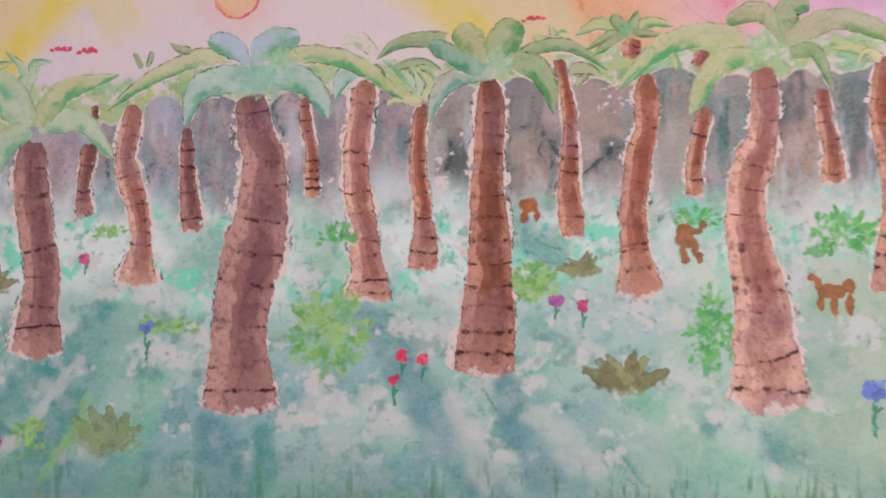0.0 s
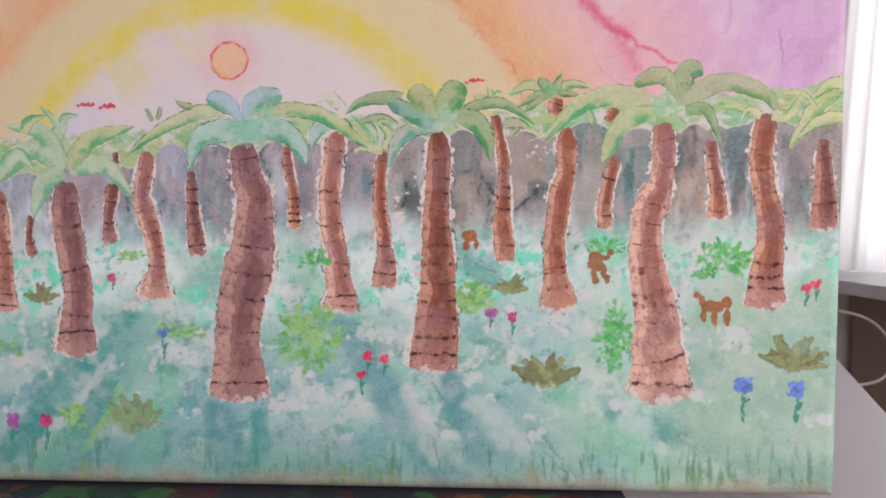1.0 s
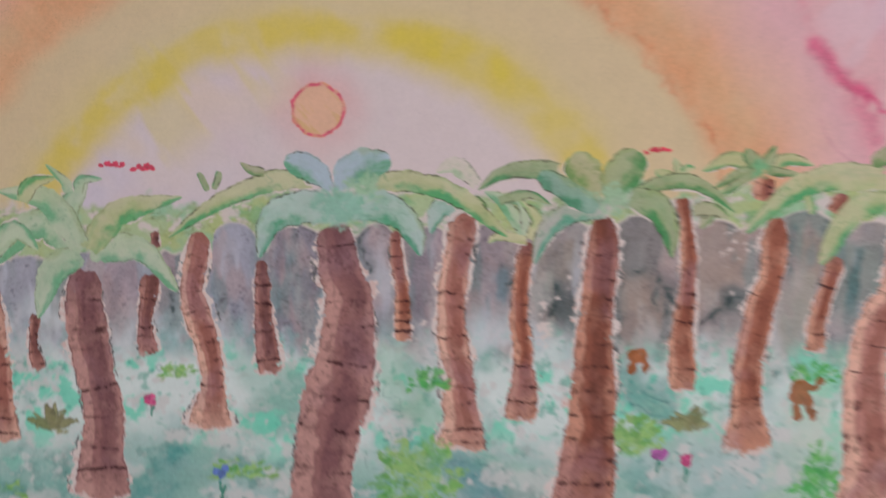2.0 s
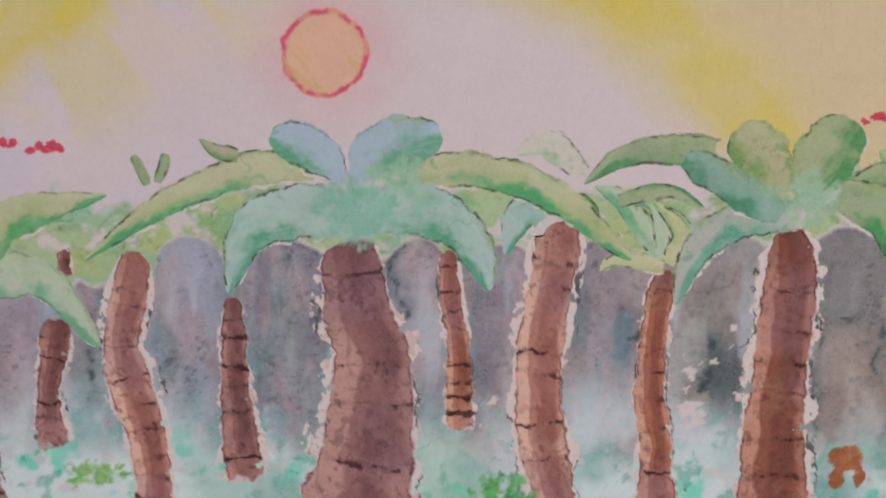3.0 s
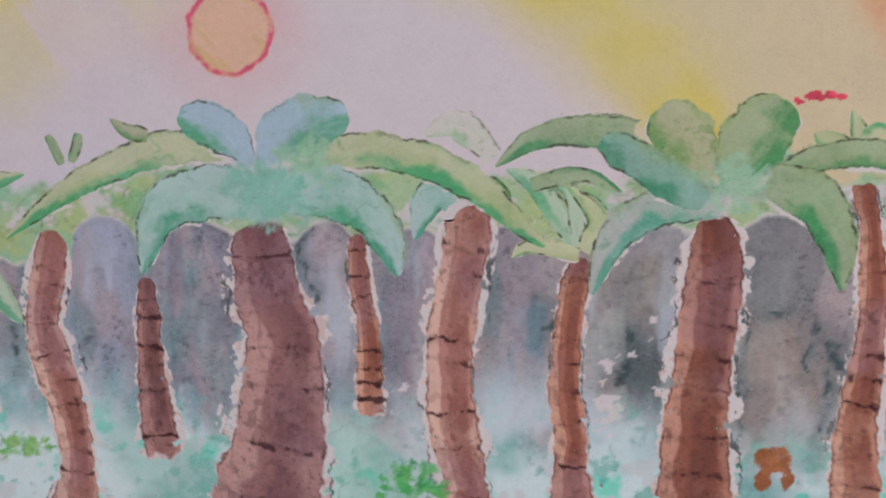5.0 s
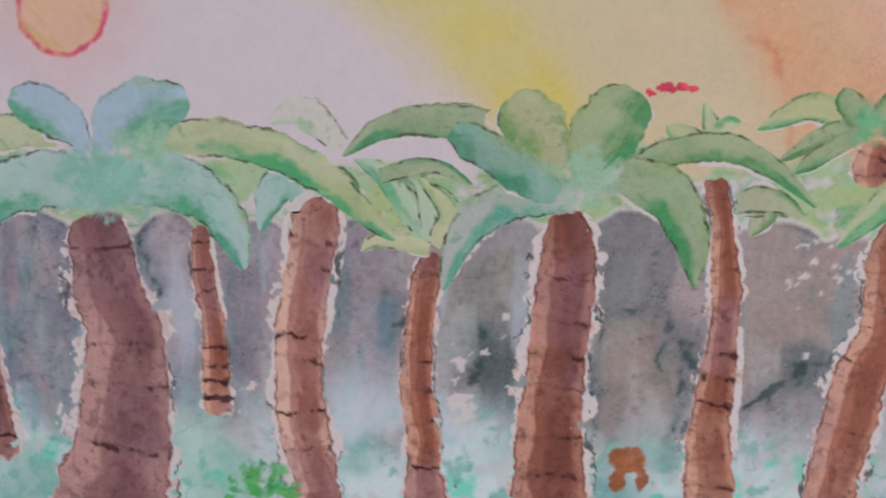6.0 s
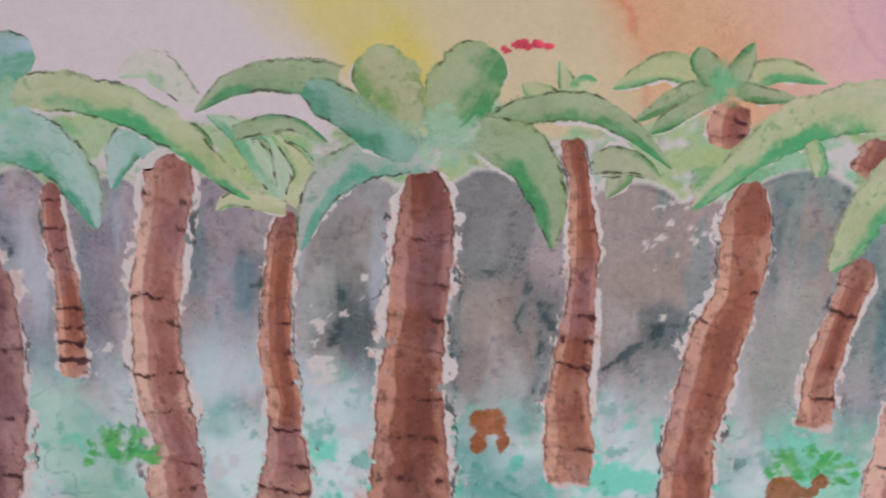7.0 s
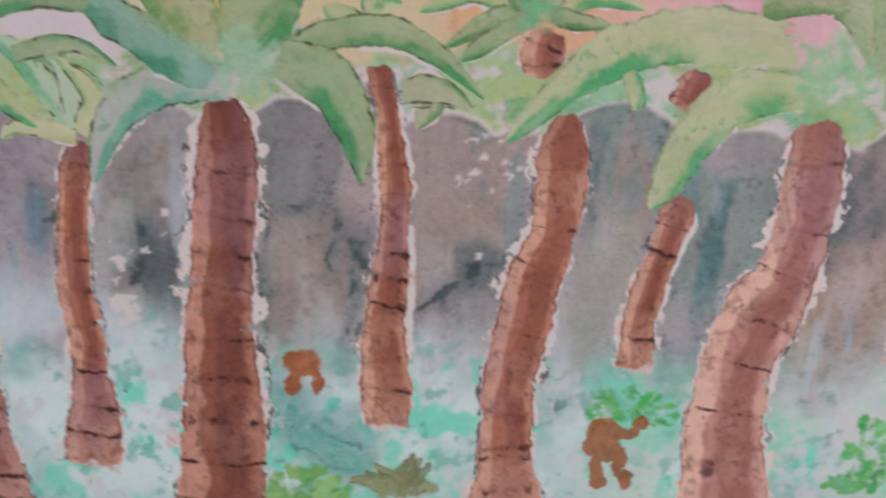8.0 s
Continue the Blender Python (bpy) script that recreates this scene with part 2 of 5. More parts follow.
def along(points, n):
    """A smooth line through a few points (any number of values each), n samples."""
    p = np.array(points, float)
    p = np.vstack([2 * p[0] - p[1], p, 2 * p[-1] - p[-2]])
    t = np.linspace(0, len(p) - 3 - 1e-6, n)
    k, f = t.astype(int), (t % 1)[:, None]
    a, b, c, d = p[k], p[k + 1], p[k + 2], p[k + 3]
    return 0.5 * (2 * b + (c - a) * f + (2 * a - 5 * b + 4 * c - d) * f ** 2 + (3 * b - a - 3 * c + d) * f ** 3)


def near(u, v, a, b):
    """The distance to a line from a to b, and how far along it."""
    au, av, du, dv = a[0], a[1], b[0] - a[0], b[1] - a[1]
    t = np.clip(((u - au) * du + (v - av) * dv) / (du * du + dv * dv + 1e-9), 0, 1)
    return np.hypot(u - au - t * du, v - av - t * dv), t


# colours of the palette
PAPER = tint(206, 189, 190)
HALO = tint(208, 192, 188)
YELLOW, CREAM, ORANGE = tint(207, 184, 60), tint(204, 181, 148), tint(214, 150, 112)
ROSE, MAGENTA, MAUVE = tint(212, 165, 172), tint(208, 78, 120), tint(200, 158, 192)
SUN_RED, SUN_BODY = tint(208, 72, 104), tint(216, 170, 142)
AQUA, TEAL, DEEP, SNOW = tint(140, 178, 166), tint(94, 154, 146), tint(66, 126, 120), tint(196, 192, 190)
BLUE_GREY, MINT, SAND = tint(122, 158, 160), tint(124, 180, 152), tint(160, 134, 118)
LIME = tint(142, 180, 98)
PALE_GREEN, FROND_YELLOW, SEA = tint(166, 182, 142), tint(172, 178, 112), tint(132, 182, 160)
INK, BARK_INK = tint(62, 64, 42), tint(62, 32, 34)
SLATE, LAGOON = tint(92, 138, 146), tint(70, 140, 136)
# each bark: lit side, body, shaded side
PLUM = (tint(186, 140, 132), tint(148, 102, 100), tint(116, 77, 80))
RUST = (tint(204, 152, 130), tint(166, 102, 82), tint(132, 76, 62))
ROSEWOOD = (tint(216, 172, 154), tint(178, 122, 110), tint(142, 86, 76))
RUSSET = (tint(194, 138, 118), tint(142, 84, 68), tint(114, 66, 56))
DUSK = (tint(184, 132, 122), tint(146, 96, 88), tint(108, 68, 66))

# ---- the painting: canvas over a wooden stretcher ----
painting = tagged(empty("painting", 0, 0, CANVAS_BOTTOM), "unframed watercolour of a pastel palm grove on stretched canvas", "painting")
to_canvas = Matrix.Translation((0, 0, -CANVAS_BOTTOM))


def sky_wash(u, v):
    """Rings of colour round the low sun."""
    su, sv = -11.60, 22.10
    du, dv = u - su, v - sv
    r = np.hypot(du / 16.52, dv / 13.84)
    r = r * np.where(du < 0, 1.0 + 0.08 * rise(0, 8, -du) * rise(1.0, 1.2, r), 1.0)
    r = r + 0.03 * fbm(u, v, 5.0, 3) + 0.012 * fbm(u, v, 1.4, 4)
    c = np.broadcast_to(PAPER, u.shape + (3,)).copy()
    c = lay(c, tint(205, 184, 190), 0.6 * rise(-0.1, 0.5, fbm(u, v, 5, 14)))
    c = lay(c, tint(196, 188, 204), 0.65 * rise(0, -12, du) * rise(-0.6, 0.4, fbm(u, v, 6, 18)))
    c = lay(c, tint(212, 190, 168), 0.5 * rise(0.0, 0.6, fbm(u * 0.6 + v * 0.5, v * 0.4, 3, 5)) * rise(0.6, 0.85, r))
    c = lay(c, tint(204, 188, 110), 0.45 * rise(0.25, 0.6, fbm(u + 0.7 * v, v * 0.3, 2.0, 15)) * rise(0.62, 0.8, r) * rise(0, -6, du))
    c = lay(c, tint(206, 184, 84), 0.85 * rise(0.80 + 0.06 * rise(0, -8, du), 0.95, r) * rise(1.12, 1.02, r) * (0.8 + 0.35 * fbm(u, v, 3, 6)))
    c = lay(c, YELLOW, 0.5 * rise(0.88, 0.98, r) * rise(1.06, 1.0, r) * rise(-0.3, 0.3, fbm(u, v, 3, 16)))
    c = lay(c, tint(204, 182, 128), 0.75 * rise(0.99, 1.1, r))
    c = lay(c, CREAM, 0.9 * rise(1.06, 1.24, r))
    c = lay(c, ORANGE, 0.85 * rise(1.29, 1.40, r) * (0.8 + 0.35 * fbm(u, v, 3, 7)))
    c = lay(c, tint(214, 170, 158), 0.9 * rise(1.46, 1.66, r))
    c = lay(c, ROSE, 0.9 * rise(1.6, 1.8, r))
    c = lay(c, MAGENTA, 0.45 * np.exp(-((r - 1.86) / 0.05) ** 2) * rise(-2, 3, du) * rise(-0.2, 0.5, fbm(u, v, 2.4, 8)))
    c = lay(c, tint(206, 160, 182), 0.8 * rise(1.95, 2.15, r))
    c = lay(c, MAUVE, 0.9 * rise(2.1, 2.45, r))
    c = lay(c, tint(186, 138, 178), 0.4 * rise(0.1, 0.7, fbm(u - v, (u + v) * 0.4, 3, 9)) * rise(2.1, 2.4, r))
    c = lay(c, tint(212, 186, 196), 0.5 * rise(0.1, 0.7, fbm(u - v, (u + v) * 0.5, 4, 17)) * rise(1.7, 2.0, r))
    # the feathery rim where a wash dried
    rim = np.exp(-((r - 1.36 - 0.05 * fbm(u, v, 2.0, 11)) / 0.012) ** 2) * rise(0, 8, du)
    c = lay(c, tint(206, 120, 86), 0.55 * rim * (0.6 + 0.6 * fbm(u, v, 1.2, 12)))
    for k, (au, av, bu, bv) in enumerate(((13.40, 35.90, 16.50, 33.40), (16.50, 33.40, 19.90, 31.20), (13.90, 31.90, 16.10, 29.90), (24.20, 36.20, 23.60, 33.40), (27.20, 33.40, 27.60, 31.40))):
        d, t = near(u + 0.35 * fbm(u, v, 1.5, 21 + k), v + 0.35 * fbm(u, v, 1.5, 31 + k), (au, av), (bu, bv))
        wide = (0.75, 0.22, 0.12, 0.25, 0.1)[k]
        c = lay(c, (MAGENTA, MAGENTA, tint(196, 130, 150), tint(190, 130, 180), tint(150, 100, 140))[k], (0.75, 0.75, 0.4, 0.4, 0.5)[k] * rise(wide, 0.0, d))
    # the glow round the sun
    su, sv = -12.15, 31.65
    d = np.hypot(u - su, v - sv)
    c = lay(c, tint(214, 150, 150), 0.55 * rise(3.4, 1.3, d) * (0.7 + 0.3 * fbm(u, v, 2, 13)))
    return c


def ground_wash(u, v):
    n1, n2, n3 = fbm(u, v * 1.5, 5, 41), fbm(u, v * 1.3, 1.6, 42), fbm(u, v, 0.7, 43)
    slant = fbm(u * 0.55 + v * np.where(u < 2, -0.75, 0.75), (v - u * 0.2) * 0.35, 2.2, 47)
    c = np.broadcast_to(tint(164, 184, 182), u.shape + (3,)).copy()
    c = lay(c, AQUA, 0.7 * rise(-0.7, 0.6, n1))
    c = lay(c, MINT, 0.5 * rise(-0.2, 0.9, fbm(u + v * 0.8, v, 4, 44)) * rise(-22, 4, u + 8 * n1))
    c = lay(c, TEAL, 0.6 * rise(-0.1, 0.9, n2 + 0.6 * n1))
    c = lay(c, BLUE_GREY, 0.55 * rise(-0.2, 0.6, slant) * rise(13, 6, v))
    c = lay(c, tint(108, 156, 164), 0.6 * rise(0.0, 0.8, slant + 0.3 * n2) * rise(12, 5, v) * rise(16, -6, u))
    c = lay(c, SNOW, 0.65 * rise(0.0, 0.8, fbm(u, v * 1.3, 2.6, 46) + 0.5 * n3) * (0.5 + 0.5 * rise(3, 9, v)))
    c = lay(c, SNOW, 0.7 * rise(0.4, 0.8, n3 + 0.5 * n2) * rise(2, 5, v))
    c = lay(c, DEEP, 0.4 * rise(0.3, 0.9, fbm(u, v, 0.6, 48) + 0.6 * n2))
    far = rise(11.5, 15.5, v + 1.5 * n1)
    c = lay(c, tint(206, 212, 210), 0.9 * far * rise(-0.7, 0.4, fbm(u, v, 2.4, 55)))
    c = lay(c, tint(96, 200, 172), 0.8 * far * rise(0.1, 0.55, fbm(u, v, 1.1, 56) + 0.4 * n1 + 0.25 * n3))
    c = lay(c, SNOW, 0.8 * far * rise(0.35, 0.65, fbm(u, v, 0.6, 59, 3) + 0.3 * n2))
    c = lay(c, tint(70, 160, 140), 0.6 * far * rise(0.35, 0.8, fbm(u, v, 0.45, 57) + 0.3 * n2))
    vein = rise(0.03, 0.0, np.abs(fbm(u, v * 1.2, 4.0, 49, 4)))
    c = lay(c, DEEP, 0.45 * vein * rise(0.0, 0.5, fbm(u, v, 2.0, 50)))
    c = lay(c, tint(182, 196, 178), 0.5 * rise(4, 14, u + 3 * n1) * rise(-0.6, 0.5, fbm(u, v, 3.5, 58)))
    # long soft strokes of shade that fall across the grass
    strokes = (
        (-4.10, 12.60, -0.40, 7.10, 1.5, SLATE, 0.75), (-0.40, 7.10, 4.30, 0.00, 1.8, SLATE, 0.75),
        (-12.70, 5.30, -11.90, 0.10, 1.7, SLATE, 0.75), (-9.70, 5.50, -10.60, 1.40, 0.8, LAGOON, 0.8), (-23.80, 9.00, -29.20, 2.40, 1.3, LAGOON, 0.85), (-19.50, 11.60, -25.70, 0.70, 1.9, LAGOON, 0.75), (-21.40, 9.40, -27.40, 2.50, 0.5, SNOW, 0.7), (-16.90, 7.80, -20.10, 0.00, 1.3, MINT, 0.6), (-20.60, 7.30, -23.50, 2.50, 0.4, LIME, 0.6),
        (-18.10, 12.90, -20.40, 6.90, 1.0, AQUA, 0.7), (3.80, 8.00, 6.30, 3.00, 1.2, SLATE, 0.7))
    strokes += (
        (19.90, 4.90, 31.80, 0.90, 1.3, LAGOON, 0.6), (22.20, 13.20, 27.50, 10.80, 0.7, MINT, 0.9),
        (29.00, 0.80, 32.20, 1.30, 2.0, DEEP, 0.6), (14.20, 4.80, 20.00, 1.10, 1.6, MINT, 0.5),
        (11.90, 7.70, 12.90, 6.50, 0.9, MINT, 0.8), (5.00, 17.60, 7.10, 16.40, 1.0, LAGOON, 0.55), (-25.20, 3.40, -27.50, -0.20, 1.0, MINT, 0.7),
        (-15.50, 17.90, -11.70, 14.60, 1.6, AQUA, 0.7), (-8.30, 18.40, -5.80, 14.60, 1.5, MINT, 0.6), (-9.30, 1.50, -3.30, 0.70, 1.6, MINT, 0.4),
        (0.90, 7.10, 3.00, 2.90, 1.0, SNOW, 0.8), (6.30, 6.40, 9.20, 3.50, 1.2, SNOW, 0.6), (-6.70, 8.30, -7.60, 6.20, 0.9, SNOW, 0.8))
    for k, (au, av, bu, bv, wide, colour, much) in enumerate(strokes):
        d, t = near(u + 0.5 * fbm(u, v, 2, 60 + k), v + 0.5 * fbm(u, v, 2, 90 + k), (au, av), (bu, bv))
        c = lay(c, colour, 1.1 * much * rise(wide * 1.1, wide * 0.4, d) * (0.75 + 0.35 * n2))
    # crusty pale edges where strokes broke up
    for k, (au, av, bu, bv) in enumerate(((10.10, 4.30, 13.00, 1.00), (21.20, 4.10, 23.70, 2.60), (12.50, 11.90, 8.30, 13.70), (-4.10, 11.70, -1.80, 11.30), (30.50, 5.90, 32.30, 6.30))):
        d, t = near(u + 0.2 * fbm(u, v, 0.8, 120 + k), v, (au, av), (bu, bv))
        c = lay(c, SNOW, 0.9 * rise(0.5, 0.2, d) * rise(-0.1, 0.25, n3))
        c = lay(c, DEEP, 0.5 * rise(0.12, 0.0, np.abs(d - 0.45)) * rise(0.0, 0.4, n3))
    # dark lines where wet edges dried
    for k, (au, av, bu, bv) in enumerate(((4.5, 17.6, 5.7, 16.8), (5.7, 16.8, 7.4, 16.3), (5.1, 16.7, 7.1, 15.5), (-2.7, 12.8, -1.5, 11.2), (2.3, 8.1, 4.3, 6.5), (10.5, 4.6, 11.8, 3.0), (18.3, 6.1, 23.7, 2.8), (15.4, 9.8, 16.2, 8.2), (18.6, 7.8, 24.3, 6.6), (12.4, 18.7, 13.3, 18.2), (10.9, 3.5, 13.0, 0.6), (20.7, 4.1, 24.8, 2.1), (-7.0, 8.0, -4.3, 8.0))):
        d, t = near(u + 0.5 * fbm(u, v, 1.0, 400 + k), v + 0.4 * fbm(u, v, 0.9, 420 + k), (au, av), (bu, bv))
        c = lay(c, tint(70, 110, 106), 0.75 * rise(0.11, 0.02, d) * rise(-0.4, 0.2, fbm(u, v, 0.6, 440 + k)))
        c = lay(c, TEAL, 0.35 * rise(0.9, 0.1, d) * (n3 > -0.2))
    c = lay(c, tint(158, 172, 150), 0.55 * rise(18, 23, u + n1) * rise(17, 14.5, v + n2))
    # grass blades and the bare canvas along the bottom
    blades = rise(0.25, 0.6, fbm(u, v * 0.16, 0.42, 51)) * rise(4.6, 2.2, v) * rise(0.2, 1.2, v)
    c = lay(c, tint(70, 118, 84), 0.6 * blades)
    for k, (pu, pv, size) in enumerate(((-8.40, 6.30, 1.3), (-6.90, 8.40, 1.2), (-5.90, 7.10, 1.3), (5.50, 8.50, 0.9), (-1.80, 11.70, 1.0), (11.80, 12.90, 1.3), (14.10, 12.30, 1.2), (-17.30, 13.50, 1.1), (-19.60, 13.70, 0.9), (22.30, 7.40, 0.9), (16.40, 6.70, 1.0), (31.10, 5.70, 1.0), (-16.90, 10.10, 1.2), (-15.00, 9.50, 0.9), (-28.20, 9.40, 1.0), (-21.20, 9.00, 0.9), (-2.50, 6.50, 0.9), (4.20, 4.20, 1.2), (-5.80, 18.80, 0.9), (21.70, 18.70, 2.2), (22.40, 16.90, 2.0), (21.20, 14.80, 1.4), (24.70, 11.60, 1.6), (28.60, 17.70, 1.6), (13.70, 14.80, 0.8), (10.10, 4.30, 0.9), (-13.40, 12.90, 0.8), (-22.70, 9.40, 0.8))):
        d = np.hypot(u - pu, (v - pv) * 1.5) / size
        c = lay(c, SNOW, 0.8 * rise(1.0, 0.3, d + 0.7 * n3 + 0.35 * n2))
        c = lay(c, DEEP, 0.5 * rise(1.2, 0.6, d) * rise(0.45, 0.85, fbm(u, v, 0.45, 140 + k)))
    c = lay(c, tint(96, 142, 134), 0.5 * rise(6.0, 1.0, v + 1.2 * n1) * rise(20, -4, u + 6 * n2))
    low = 0.5 + 0.5 * fbm(u, v * 0, 3.0, 52) + 0.3 * fbm(u, v, 0.6, 53)
    c = lay(c, SAND, 0.7 * rise(low + 1.2, low - 0.4, v))
    c = lay(c, tint(120, 140, 90), 0.5 * rise(0.2, 0.6, fbm(u, v * 0.3, 0.9, 54)) * rise(3.0, 1.0, v))
    return c


# upright strokes of the far rock: from u, to u, foot, head, colour
GREY_MAUVE, GREY_BLUE, LAVENDER, VIOLET_GREY = tint(166, 146, 154), tint(122, 140, 150), tint(156, 154, 170), tint(128, 116, 128)
PALE_MAUVE, PALE_BLUE, SLATE_GREY, TAUPE = tint(164, 152, 162), tint(150, 154, 166), tint(120, 116, 116), tint(144, 130, 120)
ASH, SOOT, BEIGE, SEA_GREY, ROCK_SEA, TAN = tint(162, 154, 144), tint(92, 96, 96), tint(158, 137, 128), tint(128, 138, 132), tint(82, 112, 112), tint(164, 138, 120)
ROCKS_LEFT = (
    (-27.0, -25.5, 19.5, 23.3, SEA_GREY), (-23.4, -21.6, 19.5, 23.1, GREY_MAUVE), (-20.2, -19.2, 19.6, 23.7, SLATE_GREY), (-20.5, -19.5, 22.4, 24.7, GREY_MAUVE),
    (-20.7, -19.7, 18.2, 21.7, GREY_BLUE), (-17.9, -15.6, 17.0, 25.4, LAVENDER), (-14.4, -12.0, 19.4, 25.4, VIOLET_GREY), (-13.9, -13.0, 22.0, 24.6, GREY_BLUE), (-9.7, -8.1, 19.8, 25.6, PALE_MAUVE),
    (-7.2, -5.7, 20.3, 24.4, VIOLET_GREY), (-6.3, -5.2, 24.3, 26.1, GREY_MAUVE))
ROCKS_MIDDLE = (
    (-4.0, -2.2, 23.7, 25.9, GREY_MAUVE), (-3.4, -1.9, 17.5, 23.8, PALE_BLUE), (-4.0, -3.4, 21.5, 24.2, ROCK_SEA), (-2.5, -1.7, 20.6, 23.9, GREY_BLUE),
    (-0.8, 1.8, 22.7, 25.3, TAUPE), (-0.6, 0.7, 20.5, 23.2, ASH), (0.7, 1.9, 20.4, 22.8, SOOT), (3.7, 6.4, 23.4, 26.7, SLATE_GREY), (3.9, 6.7, 18.9, 23.5, BEIGE),
    (8.2, 11.9, 21.2, 26.7, BEIGE), (9.8, 11.4, 21.2, 23.2, SLATE_GREY))
ROCKS_RIGHT = (
    (12.9, 14.4, 23.8, 27.3, SEA_GREY), (13.4, 15.9, 24.4, 27.5, SEA_GREY), (14.0, 15.3, 23.5, 25.9, BEIGE), (12.7, 15.0, 18.9, 23.9, ASH), (13.1, 13.6, 23.3, 26.3, ROCK_SEA),
    (15.7, 18.7, 21.4, 25.7, SEA_GREY), (16.6, 17.2, 22.0, 25.4, ROCK_SEA), (19.8, 21.7, 23.7, 27.0, SOOT), (19.4, 22.6, 19.7, 23.9, TAN), (23.8, 25.7, 20.6, 26.8, SOOT), (27.7, 30.2, 19.8, 25.8, SLATE_GREY))


def rock_wash(u, v):
    """The grey wall of far forest behind the trunks, in upright wet strokes."""
    tall, fine, cloud = fbm(u + 0.1 * v, v * 0.22, 2.1, 71), fbm(u, v * 0.5, 0.9, 72), fbm(u, v * 0.7, 3.0, 76)
    c = np.broadcast_to(tint(160, 148, 150), u.shape + (3,)).copy()
    c = lay(c, tint(156, 158, 174), 0.7 * rise(-4, -14, u + 4 * cloud))
    c = lay(c, tint(166, 150, 140), 0.7 * rise(-6, 8, u) * rise(-0.4, 0.5, cloud))
    c = lay(c, tint(126, 140, 134), 0.35 * rise(0.0, 0.6, tall) * rise(31, 21, v + 2 * cloud))
    wu, wv = u + 0.22 * fbm(u, v * 0.6, 1.6, 61) + 0.07 * fbm(u, v, 0.3, 62), v + 0.5 * fbm(u, v, 1.4, 63)
    for k, (u0, u1, v0, v1, colour) in enumerate(ROCKS_LEFT + ROCKS_MIDDLE + ROCKS_RIGHT):
        side = np.minimum(wu - u0, u1 - wu)
        much = rise(-0.12, 0.14, side) * rise(v0 - 1.2, v0 + 0.8, wv) * rise(v1 + 0.4, v1 - 0.3, wv)
        much = much * (0.85 + 0.25 * fbm(u + 11 * k, v * 0.35, 1.1, 220 + k, 3))
        c = lay(c, colour, 0.92 * much)
        # pigment gathers at the border of each stroke
        c = lay(c, colour * 0.62, 0.35 * rise(0.16, 0.0, np.abs(side - 0.05)) * much * rise(0.0, 0.5, fbm(u, v, 1.5, 260 + k, 3)))
    # wet blooms of rose, sea green and pale blue that ran through the strokes
    c = lay(c, tint(172, 146, 146), 0.55 * rise(0.1, 0.6, fbm(u, v * 0.5, 1.7, 64)))
    c = lay(c, tint(104, 132, 134), 0.5 * rise(0.25, 0.7, fbm(u, v * 0.3, 1.0, 65)))
    c = lay(c, tint(184, 184, 194), 0.6 * rise(0.3, 0.7, fbm(u, v * 0.22, 0.9, 66)) * rise(26, 23, v))
    # granulation, stains and lighter blooms
    c = lay(c, tint(104, 106, 112), 0.30 * rise(0.0, 0.9, fine + 0.6 * cloud))
    c = lay(c, tint(112, 150, 150), (0.12 + 0.2 * rise(4, -1, u)) * rise(0.1, 0.7, fbm(u, v * 0.4, 1.3, 94) + 0.3 * tall) * rise(25, 21, v))
    c = lay(c, tint(188, 184, 186), 0.40 * rise(0.1, 0.7, fbm(u + 9, v * 0.35, 1.5, 74)) * rise(27, 20, v))
    c = lay(c, tint(92, 84, 92), 0.30 * rise(0.3, 0.8, fbm(u, v, 0.26, 75, 3)) * rise(-0.3, 0.4, cloud))
    c = lay(c, tint(70, 66, 74), 0.42 * rise(0.5, 0.85, fbm(u, v, 0.17, 85, 2)) * rise(0.0, 0.5, fbm(u, v * 0.6, 1.6, 86)))
    c = lay(c, tint(60, 64, 70), 0.30 * rise(0.04, 0.0, np.abs(fbm(u, v * 0.45, 2.2, 87, 4))) * rise(0.0, 0.5, fbm(u, v, 1.6, 88)))
    c = lay(c, tint(200, 202, 206), (0.22 + 0.63 * rise(4, -1, u)) * rise(21.6, 19.2, v + 0.9 * tall + 0.5 * cloud) * rise(-0.7, 0.2, fbm(u, v * 0.5, 1.8, 96)))
    c = lay(c, tint(112, 172, 170), (0.2 + 0.3 * rise(4, -1, u)) * rise(21.5, 18.5, v) * rise(0.1, 0.6, fbm(u, v * 0.6, 1.2, 97)))
    # dark crusted edges where one wash stopped against another
    for k, (au, av, bu, bv, wide) in enumerate((
            (4.0, 23.4, 5.4, 23.6, 0.16), (6.4, 23.2, 6.8, 22.7, 0.22), (6.8, 22.7, 7.1, 22.0, 0.34), (6.2, 22.6, 6.2, 21.5, 0.10), (4.2, 23.0, 4.4, 20.9, 0.07), (4.4, 20.9, 4.4, 18.1, 0.06),
            (6.9, 21.9, 6.8, 19.6, 0.09), (-9.5, 25.6, -9.8, 24.9, 0.10), (-9.8, 24.9, -9.4, 23.3, 0.12), (-19.9, 21.8, -20.0, 19.9, 0.18), (20.3, 24.6, 20.2, 23.0, 0.20), (0.8, 22.8, 0.8, 21.0, 0.22),
            (8.8, 20.9, 10.8, 22.4, 0.20), (-1.8, 23.6, -1.8, 22.3, 0.16), (15.9, 24.6, 15.6, 22.0, 0.08))):
        d, t = near(u + 0.28 * fbm(u, v, 0.7, 300 + k), v + 0.22 * fbm(u, v, 0.5, 320 + k), (au, av), (bu, bv))
        c = lay(c, tint(46, 62, 62), 0.9 * rise(wide, wide * 0.25, d) * rise(-0.35, 0.25, fbm(u, v, 0.35, 340 + k)))
